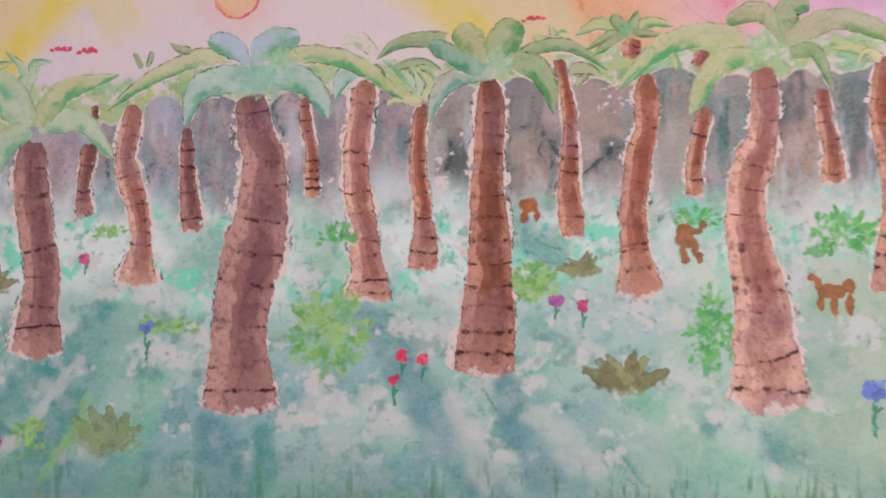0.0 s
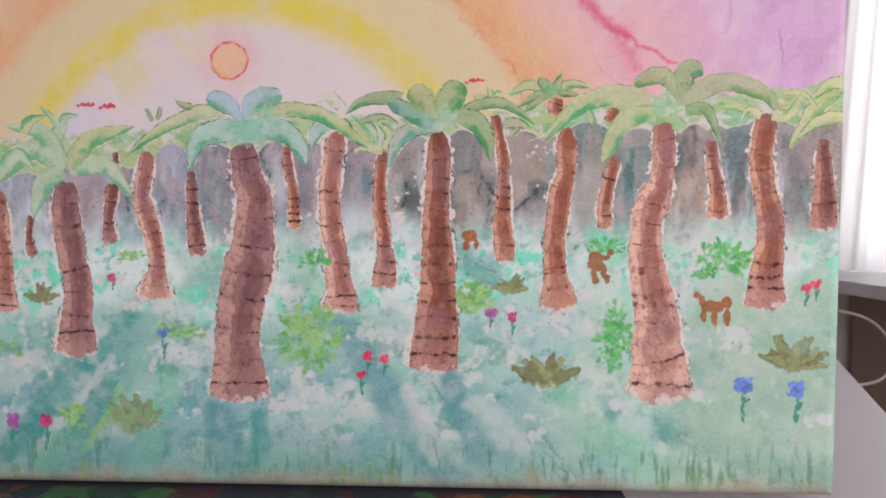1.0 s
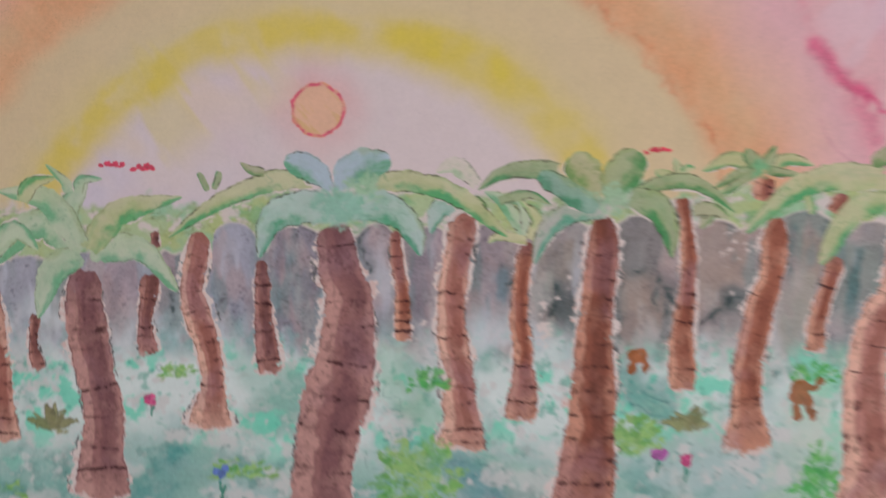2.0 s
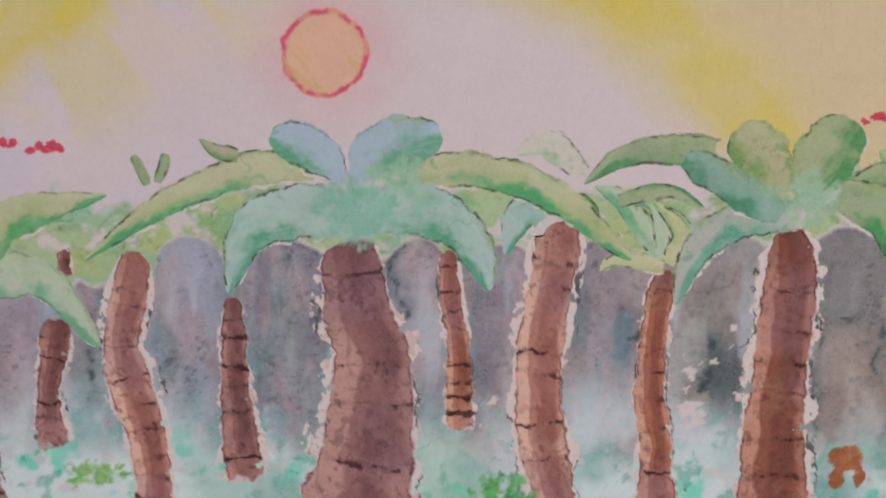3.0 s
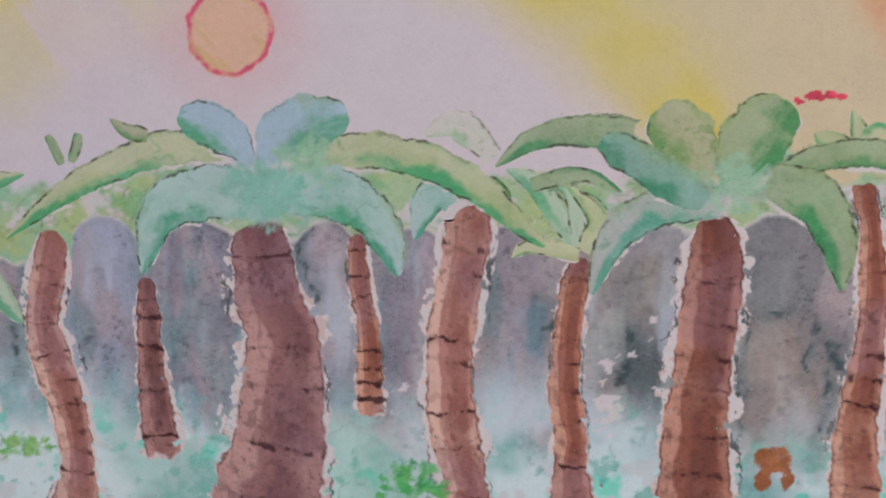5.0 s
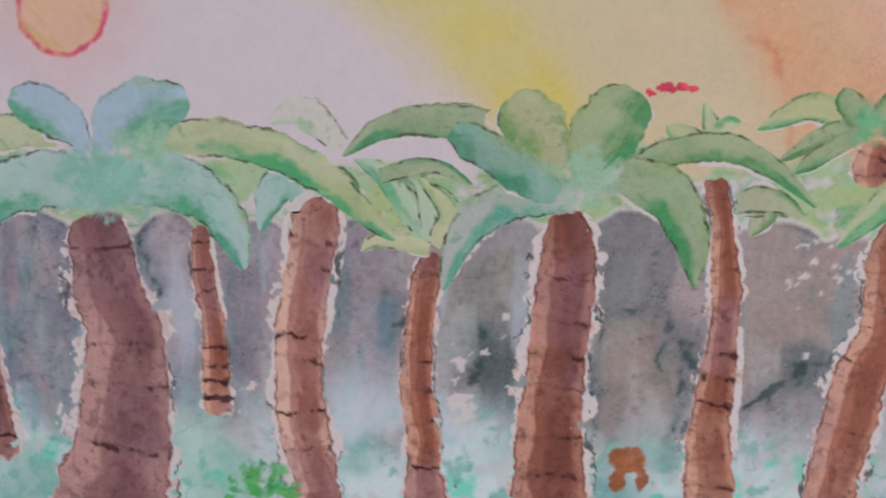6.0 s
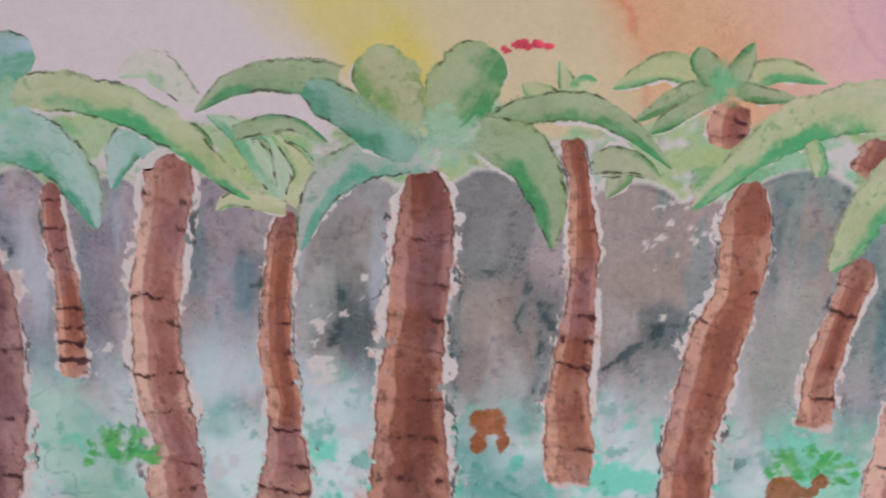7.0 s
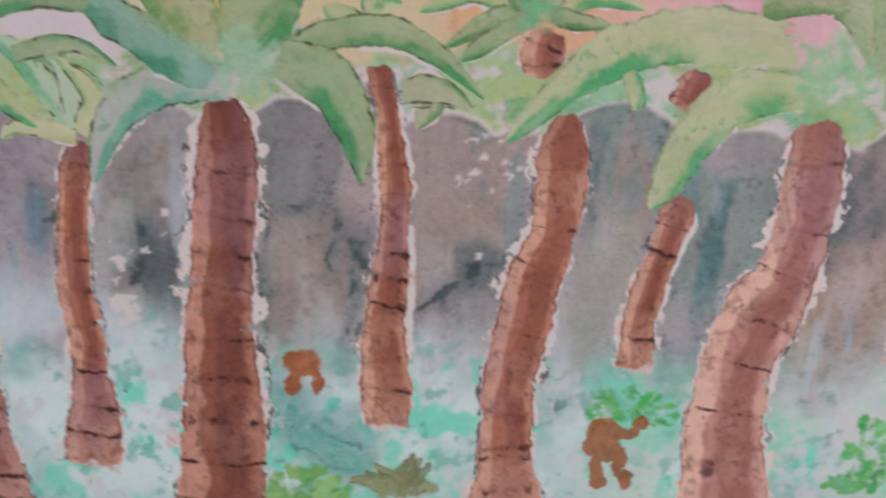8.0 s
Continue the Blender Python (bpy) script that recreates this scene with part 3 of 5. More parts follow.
        c = lay(c, tint(84, 96, 98), 0.4 * rise(wide * 4, 0, d))
    # flecks of bare canvas
    for k, (pu, pv, size) in enumerate(((0.3, 21.6, 0.9), (0.1, 20.5, 0.7), (10.4, 25.3, 0.8), (10.1, 22.6, 0.35), (1.4, 23.1, 0.45), (-6.4, 20.2, 0.6), (11.0, 26.0, 0.5), (0.5, 20.0, 0.6))):
        d = np.hypot(u - pu, v - pv) / size
        c = lay(c, HALO, 0.9 * rise(0.45, 0.7, 1.4 * fbm(u, v, 0.3, 360 + k, 4) + 0.45 - 0.8 * d))
    return c


def paint_canvas():
    us = np.linspace(LEFT, RIGHT, 1016)
    vs = np.linspace(0, HIGH, 678)
    u, v = np.meshgrid(us, vs)
    c = sky_wash(u, v)
    # heights of the treetops' wash and of the foot of the rocks
    tops = 27.1 + (u + 12) * 0.06 + 0.5 * fbm(u, v * 0, 2.2, 81) + 0.3 * fbm(u, v, 0.8, 82)
    leaves = 24.1 + 0.9 * rise(-19, -16, u) + (u + 12) * 0.05 + 0.35 * fbm(u, v, 1.4, 83)
    # rounded heads of rock under the leaves
    for lu, lv, half in ((-27.00, 22.50, 1.6), (-23.10, 23.00, 1.8), (-19.70, 22.90, 1.4), (-16.50, 25.60, 1.15), (-13.40, 25.60, 1.7), (-8.90, 25.80, 1.0), (-6.00, 25.70, 1.3), (-3.00, 25.90, 1.2), (1.10, 26.30, 1.6), (5.00, 26.60, 1.6), (9.20, 26.50, 1.9), (14.00, 27.20, 1.7), (17.60, 26.70, 1.4), (21.60, 27.00, 1.2), (24.80, 26.80, 1.2), (28.20, 25.80, 1.3), (31.50, 25.60, 1.0)):
        x = (u - lu) / half + 0.12 * fbm(u, v, 1.0, 90)
        leaves = np.maximum(leaves, np.where(np.abs(x) < 1, lv - half * 1.1 * (1 - np.sqrt(np.clip(1 - x ** 2, 0, 1))), 0))
    foot = 18.5 + (u + 12) * 0.02 + 0.5 * fbm(u, v, 2.0, 84) + 0.35 * fbm(u, v, 0.6, 85)
    green = np.broadcast_to(PALE_GREEN, u.shape + (3,)).copy()
    green = lay(green, FROND_YELLOW, 0.6 * rise(-0.2, 0.6, fbm(u, v, 2.4, 86)))
    green = lay(green, SEA, 0.6 * rise(0.0, 0.6, fbm(u, v, 1.9, 87)))
    green = lay(green, PAPER, 0.85 * rise(0.1, 0.45, fbm(u, v * 1.3, 1.1, 88)))
    line = rise(0.05, 0.0, np.abs(fbm(u * 0.8 + v * 0.4, v, 1.3, 99, 4)))
    green = lay(green, tint(104, 116, 70), 0.5 * line * rise(-0.2, 0.3, fbm(u, v, 0.9, 101)))
    green = lay(green, tint(96, 164, 116), 0.5 * rise(0.25, 0.7, fbm(u * 0.6 + v * 0.5, v, 0.8, 98)))
    edge = rise(0.16, 0.0, np.abs(fbm(u, v * 1.6, 1.6, 89)))
    green = lay(green, tint(130, 140, 92), 0.35 * edge)
    c = lay(c, green, rise(tops + 0.2, tops - 0.25, v))
    c = lay(c, HALO, 0.9 * rise(leaves + np.clip(0.20 + 0.22 * fbm(u, v, 0.9, 91), 0.06, 2), leaves + 0.04, v))
    c = lay(c, rock_wash(u, v), rise(leaves + 0.1, leaves - 0.1, v))
    c = lay(c, tint(70, 74, 80), 0.4 * rise(0.12, 0.0, np.abs(v - leaves + 0.06)) * rise(0.0, 0.4, fbm(u, v, 1.5, 92)))
    c = lay(c, ground_wash(u, v), rise(foot + 1.5, foot - 0.9, v + 0.5 * fbm(u, v * 0.4, 1.2, 93)))
    return u, v, c


cu, cv, crgb = paint_canvas()
canvas = brushed("canvas", cu, cv, crgb, None, WASH, painting, "primed canvas washed in pastel sky, grey rock and aqua grass")
canvas.matrix_parent_inverse = to_canvas

# the folded sides of the canvas and the bars that stretch it
bm = bmesh.new()
X0, X1, Z0, Z1 = LEFT / 100, RIGHT / 100, 0.0, HIGH / 100
for lo, hi in (((X0, 0.0082, Z0), (X0 + 0.002, 0.036, Z1)), ((X1 - 0.002, 0.0082, Z0), (X1, 0.036, Z1)), ((X0 + 0.002, 0.0082, Z0), (X1 - 0.002, 0.036, Z0 + 0.002)), ((X0 + 0.002, 0.0082, Z1 - 0.002), (X1 - 0.002, 0.036, Z1))):
    box(bm, lo, hi)
part("canvas_fold", bm, CANVAS_BACK, painting, "raw canvas folded round the sides")
for lo, hi in (((X0 + 0.003, 0.004, 0.003), (X0 + 0.045, 0.035, Z1 - 0.003)), ((X1 - 0.045, 0.004, 0.003), (X1 - 0.003, 0.035, Z1 - 0.003)), ((X0 + 0.046, 0.004, 0.003), (X1 - 0.046, 0.035, 0.045)), ((X0 + 0.046, 0.004, Z1 - 0.045), (X1 - 0.046, 0.035, Z1 - 0.003))):
    part("stretcher_bar", box(bmesh.new(), lo, hi, 0.002), FRAME_WOOD, painting, "pale pine stretcher bar")


def layer_on(ob):
    if ob.parent is painting:
        ob.matrix_parent_inverse = to_canvas
    return ob


def trunk(points, bark, rings=12, seed=0, halo=1.0, label=""):
    """A bent trunk: (u, v, width) from top to foot; a lit edge, a shaded body and broken dark rings, with bare canvas round it."""
    rough = np.array(points, float)
    length = np.hypot(*np.diff(rough[:, :2], axis=0).T).sum()
    n = int(length / 0.055) + 24
    c = along(points, n)
    over = max(0.03, 0.25 / length)
    tt = np.linspace(-over, 1 + over, n + 2 * int(n * over))
    pos = np.stack([np.interp(tt, np.linspace(0, 1, n), c[:, k]) for k in range(3)], 1)
    first, last = c[1] - c[0], c[-1] - c[-2]
    pos[tt < 0, :2] = c[0, :2] + (tt[tt < 0, None] * (n - 1)) * first[:2]
    pos[tt > 1, :2] = c[-1, :2] + ((tt[tt > 1, None] - 1) * (n - 1)) * last[:2]
    way = np.gradient(pos[:, :2], axis=0)
    way /= np.hypot(*way.T)[:, None] + 1e-9
    side = np.stack([-way[:, 1], way[:, 0]], 1)
    cols = int(rough[:, 2].max() * 1.5 / 0.055) + 14
    s = np.linspace(-1.6, 1.6, cols)
    w = pos[:, 2] / 2
    u = pos[:, 0, None] + side[:, 0, None] * s * w[:, None]
    v = pos[:, 1, None] + side[:, 1, None] * s * w[:, None]
    S, T = np.broadcast_to(s, u.shape), np.broadcast_to(tt[:, None], u.shape)
    W = np.broadcast_to(w[:, None], u.shape)
    lit, body, shade = bark
    n1, n2, n3 = fbm(u, v, 1.1, seed), fbm(u, v, 0.4, seed + 1), fbm(u, v, 3.0, seed + 2)
    col = np.broadcast_to(body, u.shape + (3,)).copy()
    strip = -0.45 + 0.18 * fbm(S * 0, v, 1.6, seed + 3)
    col = lay(col, lit, 0.95 * rise(strip + 0.07, strip - 0.07, S + 0.10 * n1))
    col = lay(col, shade, 0.8 * rise(-0.22, 0.0, S + 0.22 * n1) * rise(0.78, 0.58, S + 0.2 * n3) * rise(-0.7, 0.3, n3 + 0.4))
    col = lay(col, lit, 0.5 * rise(0.62, 0.9, S + 0.25 * n1))
    col = lay(col, lit, 0.55 * rise(0.72, 1.0, T + 0.05 * n1))
    col = lay(col, shade, 0.7 * rise(0.25, 0.0, T))
    col = lay(col, lit, 0.25 * rise(0.0, 1.0, n1))
    col = lay(col, tint(150, 112, 122), 0.4 * rise(-0.2, 0.8, fbm(u, v, 2.4, seed + 14)))
    col = lay(col, shade, 0.30 * rise(0.1, 0.8, n2 + 0.5 * n3))
    col = lay(col, shade * 0.7, 0.45 * rise(0.45, 0.9, fbm(u, v, 0.3, seed + 4, 3)))
    rng = np.random.RandomState(seed + 5)
    if isinstance(rings, int):
        rings = [(rough[0, 1] + (rough[-1, 1] - rough[0, 1]) * (k + 0.85) / (rings + 0.4), 0.7) for k in range(rings)]
    for k, (height, force) in enumerate(rings):
        r0 = np.interp(-height, -pos[:, 1], tt)
        bow, lean = 0.14 * rng.rand() - 0.04, 0.16 * (rng.rand() - 0.5)
        line = (T - r0) * length - W * (bow * (1 - S ** 2) + lean * S) + 0.11 * fbm(u, v, 0.7, seed + 11 + k) + 0.05 * fbm(u, v, 0.2, seed + 130 + k)
        thick = (0.035 + 0.05 * force) * np.clip(W * 1.2, 0.75, 1.3)
        bits = fbm(u + 3 * k, v * 0 + k, 0.55, seed + 60 + k) + 0.55 * fbm(u, v, 0.2, seed + 120 + k)
        edge = rise(0.45, 0.95, np.abs(S + 0.15))
        col = lay(col, shade * 0.72, (0.25 + 0.3 * force) * rise(thick * 1.3, 0.0, np.abs(line)) * rise(-0.7, 0.1, bits))
        col = lay(col, shade * 0.8, 0.30 * force * rise(thick * 4.5, 0.0, np.abs(line - 0.03)) * rise(-0.2, 0.6, fbm(u + k, v, 0.7, seed + 100 + k)))
        ink = rise(0.35, 0.75, bits + 0.60 * force ** 2 + 0.40 * edge - 0.15)
        fat = thick * (0.55 + 0.9 * rise(0.0, 0.8, bits) + 0.5 * edge * force)
        col = lay(col, BARK_INK, (0.5 + 0.45 * force) * ink * rise(fat, fat * 0.3, np.abs(line)) * (np.abs(S) < 1.02))
        end = 1 if rng.rand() > 0.7 else -1
        blot = np.hypot(line * 0.9, (end * S + 0.85 - 0.3 * rng.rand()) * W * 0.7) + 0.09 * fbm(u, v, 0.22, seed + 80 + k)
        col = lay(col, BARK_INK, 0.85 * force * rise(0.07 + 0.10 * rng.rand() * force, 0.02, blot))
    col = lay(col, BARK_INK, 0.36 * rise(0.55, 0.9, fbm(u, v, 0.17, seed + 19, 2)) * rise(-0.3, 0.4, n1))
    col = lay(col, shade * 0.8, 0.35 * rise(0.07, 0.0, np.abs(fbm(u, v * 0.6, 1.7, seed + 21, 3))) * rise(-0.2, 0.3, fbm(u, v, 1.2, seed + 22)))
    # a fine dried rim along the edge
    rim = 1.0 + (0.11 * fbm(u, v, 0.24, seed + 7) + 0.06 * fbm(u, v, 0.8, seed + 17) + 0.04 * fbm(u, v, 1.8, seed + 8)) * np.clip(1.2 / (W * 2), 0.5, 2.2)
    A = np.abs(S)
    col = lay(col, shade * 0.6, 0.8 * rise(0.055 / W, 0.0, np.abs(A - rim + 0.035 / W)) * rise(-0.35, 0.25, fbm(u, v, 0.6, seed + 16)))
    torn_tone = fbm(u, v, 0.35, seed + 23)
    lump = rise(-0.2, 0.8, fbm(v + 40 * np.sign(S), S * 0, 2.4, seed + 15, 2) + 0.7 * fbm(u, v, 0.7, seed + 20))
    gap = halo * (0.07 + 0.40 * lump) / np.clip(W, 0.3, 9)
    white = rise(rim - 0.02, rim + 0.05, A)
    col = lay(col, HALO * (1.0 + 0.06 * torn_tone[..., None]), white)
    col = lay(col, lit, 0.45 * white * rise(0.25, 0.6, torn_tone))
    border = rim + gap * (0.75 + 0.5 * fbm(u, v, 0.7, seed + 10))
    crust = rise(0.075, 0.02, np.abs(A - border) * W + 0.06 * fbm(u, v, 0.22, seed + 13)) * rise(-0.15, 0.35, fbm(u, v, 1.6, seed + 12) - 0.05)
    col = lay(col, tint(66, 72, 74), 0.9 * crust * white)
    top = T + (W / length) * 0.22 * S ** 2
    torn = fbm(u, v, 0.3, seed + 9)
    wide = rim + gap * (0.75 + 0.5 * fbm(u, v, 0.7, seed + 10) + 0.9 * torn) + 0.05 / np.clip(W, 0.3, 9) * torn
    wide = np.minimum(wide, 1.38 + 0.1 * torn)
    alpha = np.maximum(rise(wide + 0.10 / np.clip(W, 0.4, 9), wide - 0.10 / np.clip(W, 0.4, 9), A), 0.8 * crust)
    alpha = alpha * rise(1.0 + 0.22 / length, 1.0 - 0.12 / length, top + 0.16 / length * torn)
    col = lay(col, HALO, 0.8 * rise(0.985, 1.01, top + 0.035 * fbm(u, v, 0.5, seed + 18)) * rise(3.0, 6.0, length))
    alpha = alpha * rise(-0.1 / length, 0.12 / length, T - (W / length) * 0.62 * S ** 4 + 0.1 / length * torn)
    return layer_on(brushed("palm_tree", u, v, col, alpha, BARK, painting, label or "painted palm with a ringed brown trunk"))


def frond(palm, points, width, colours, seed=0, shape="sickle", under=1, ink=0.6, bare_edge=1.0):
    """One leaf: a line from its stem to its tip; pale above, stronger colour along the underside, a thin drawn outline."""
    light, mid, dark = colours
    rough = np.array(points, float)
    length = np.hypot(*np.diff(rough, axis=0).T).sum()
    n = int(length / 0.045) + 16
    c = along(points, n)
    t = np.linspace(0, 1, n)
    way = np.gradient(c, axis=0)
    way /= np.hypot(*way.T)[:, None] + 1e-9
    side = np.stack([-way[:, 1], way[:, 0]], 1)
    if shape == "lobe":
        w = width / 2 * np.sqrt(np.clip(1 - ((t - 0.58) / 0.425) ** 2, 0.02, 1) * (t > 0.5) + (t <= 0.5) * np.clip(1 - ((t - 0.58) / 0.6) ** 2, 0.02, 1)) * (0.5 + 0.5 * rise(0, 0.45, t))
    elif shape == "bar":
        w = width / 2 * np.clip(1 - np.abs(t - 0.5) ** 4 * 9, 0.05, 1)
    else:
        w = width / 2 * (0.75 + 0.25 * rise(0, 0.3, t)) * np.clip(1 - t ** 2.8, 0.03, 1) ** 0.8
    cols = int(width * 1.45 / 0.045) + 12
    s = np.linspace(-1.45, 1.45, cols)
    # the inner side of a tight bend is drawn in, so that the leaf doesn't fold over itself
    turn = way[:, 0] * np.gradient(way[:, 1]) - way[:, 1] * np.gradient(way[:, 0])
    bend = turn / (np.hypot(*np.gradient(c, axis=0).T) + 1e-9)
    bend = np.convolve(np.pad(bend, 4, "edge"), np.ones(9) / 9, "valid")[:, None]
    off = s * w[:, None]
    tight = off * bend
    off = np.where(tight > 0.5, off * (0.5 + 0.4 * np.tanh((tight - 0.5) / 0.4)) / np.clip(tight, 0.5, None), off)
    u = c[:, 0, None] + side[:, 0, None] * off
    v = c[:, 1, None] + side[:, 1, None] * off
    S, T = np.broadcast_to(s, u.shape) * under, np.broadcast_to(t[:, None], u.shape)
    n1, n2, n3 = fbm(u, v, 1.3, seed + 200), fbm(u, v, 0.5, seed + 201), fbm(T * length, S * 0.8, 1.2, seed + 202)
    A = np.abs(S)
    W = np.clip(np.broadcast_to(w[:, None], u.shape), 0.12, 9)
    rim = 0.95 + 0.14 * fbm(u, v, 1.1, seed + 203) + 0.08 * n2 + 0.06 * fbm(u, v, 0.22, seed + 212)
    streak = fbm(T * length * 0.25, S * W, 0.28, seed + 207)
    col = np.broadcast_to(light, u.shape + (3,)).copy()
    col = lay(col, mid, 0.65 * rise(-0.5, 0.7, n1 + 0.5 * S))
    col = lay(col, light * 1.10, 0.55 * rise(0.1, 0.7, fbm(u, v, 1.8, seed + 205) - 0.4 * S))
    # strong colour run into the underside and the tip
    run = rise(0.15, 0.75, S + 0.35 * n3 + 0.25 * n2 + 0.35 * rise(0.6, 1.0, T)) * rise(0.05, 0.5, T + 0.3 * n1)
    col = lay(col, dark * np.array((0.85, 1.0, 0.98)), 0.92 * run)
    col = lay(col, dark * np.array((0.62, 0.95, 0.86)), 0.55 * run * rise(-0.1, 0.5, streak + 0.5 * n3))
    # an olive stain along the back, blooms and granules
    col = lay(col, tint(140, 160, 100), 0.5 * rise(-0.45, -0.95, S + 0.25 * n2) * rise(-0.3, 0.4, fbm(u, v, 1.5, seed + 213)))
    col = lay(col, dark, 0.16 * rise(0.1, 0.8, streak + 0.3 * n1))
    col = lay(col, light * 1.12, 0.25 * rise(0.2, 0.8, -streak))
    col = lay(col, dark * 0.8, 0.35 * rise(0.05, 0.0, np.abs(fbm(u, v, 1.5, seed + 206, 3))) * rise(0.0, 0.5, fbm(u, v, 1.3, seed + 211)))
    col = lay(col, dark * np.array((0.55, 0.75, 0.62)), 0.4 * rise(0.45, 0.85, fbm(u, v, 0.2, seed + 214, 2)) * rise(0.1, 0.6, fbm(u, v, 1.5, seed + 215)))
    dots = 0.35 + 0.65 * rise(-0.2, 0.3, fbm(u, v, 0.2, seed + 216))
    pencil = rise(0.06 / W, 0.015 / W, np.abs(A - rim + 0.035 / W)) * rise(-0.5, 0.15, fbm(u, v, 0.9, seed + 204))
    col = lay(col, INK, np.clip(1.6 * ink, 0, 1) * dots * (W > 0.2) * ((S < 0) | (T > 0.12)) * pencil * (T < 0.97))
    # bare canvas left along the underside, and a second, looser outline
    loose = rim + 0.07 / W * (1 + fbm(u, v, 0.9, seed + 208))
    bare = np.clip(0.12 / W, 0, 0.3) * rise(0.1, 0.7, fbm(u, v, 0.8, seed + 209)) * (S > 0) * bare_edge
    col = lay(col, HALO, rise(rim, rim + 0.04, A) * (S > 0) * bare_edge)
    alpha = rise(rim + bare + 0.08, rim + bare - 0.05, A)
    line = 0.8 * ink * rise(0.03 / W, 0.008 / W, np.abs(A - loose)) * rise(0.0, 0.5, fbm(u, v, 1.6, seed + 210)) * (S < 0) * (A < 1.3) * (W > 0.22) * (loose < 1.28) * (T < 0.9) * (T > 0.05)
    line = np.clip(1.9 * line * dots, 0, 1)
    col = lay(col, INK, line)
    alpha = np.maximum(alpha, line)
    alpha = alpha * rise(0.0, 0.05, T + 0.03 * n2) * rise(1.0, 0.97, T)
    return brushed("frond", u, v, col, alpha, LEAF, palm)


def bush(u0, v0, wide, high, leaves, colours, seed=0, spread=160, pointed=False, label="", wash=0.5):
    """A clump of brushed leaves that fan from a foot."""
    a, b, d = colours
    rng = np.random.RandomState(seed)
    u, v = patch(u0 - wide * 0.9, v0 - high * 0.95, u0 + wide * 0.9, v0 + high * 1.3)
    wu, wv = u + 0.14 * fbm(u, v, 0.6, seed + 300), v + 0.14 * fbm(u, v, 0.6, seed + 301)
    n1 = fbm(u, v, 0.8, seed + 302)
    col = np.broadcast_to(a, u.shape + (3,)).copy()
    col = lay(col, b, rise(-0.3, 0.5, n1))
    body = np.hypot((wu - u0) / (wide * 0.55), (wv - v0 - high * 0.15) / (high * (0.5 if spread < 250 else 0.85))) + 0.2 * n1
    alpha = (wash if pointed else min(0.8, wash + 0.2)) * rise(1.2, 0.5 if pointed else 0.2, body)
    for k in range(leaves if pointed else leaves * 3):
        ang = radians(90 + spread * (((k * (1.0 if pointed else 0.37)) % leaves + 0.5) / leaves - 0.5) + (30 if pointed else 50) * (rng.rand() - 0.5))
        reach = 0.75 + 0.35 * rng.rand() if pointed else 0.35 + 0.7 * rng.rand()
        root = 0.0 if pointed else reach * (0.25 + 0.5 * rng.rand())
        tip = (u0 + math.cos(ang) * wide * 0.62 * reach, v0 + math.sin(ang) * high * reach)
        start = (u0 + math.cos(ang) * wide * 0.62 * root + (rng.rand() - 0.5) * wide * 0.2, v0 + math.sin(ang) * high * root)
        dist, t = near(wu, wv, start, tip)
        thick = (0.15 if pointed else 0.075) * min(wide, high) * (0.6 + 0.8 * np.sin(np.clip(t, 0.04, 1) ** (0.8 if pointed else 1.2) * 3.1))
        m = rise(thick + 0.09, thick - 0.08, dist)
        shade = b if k % 2 else a
        col = lay(col, shade * (0.85 + 0.3 * rng.rand()), 0.8 * m)
        if pointed:
            col = lay(col, d, 0.6 * rise(0.08, 0.02, np.abs(dist - thick)) * rise(0.2, 0.6, t))
        alpha = np.maximum(alpha, m * ((0.8 if pointed else 0.65) + (0.2 if pointed else 0.35) * rng.rand()))
    col = lay(col, d, 0.55 * rise(0.25, 0.7, fbm(u, v, 0.5, seed + 303)))
    col = lay(col, AQUA, 0.3 * rise(0.2, 0.7, fbm(u, v, 1.2, seed + 304)))
    if not pointed:
        alpha = np.clip(alpha * (0.95 + 0.45 * fbm(u, v, 0.6, seed + 305)) * rise(1.75, 0.9, body), 0, 1)
    return layer_on(brushed("bush", u, v, col, alpha, LEAF if pointed else SOFT, painting, label))


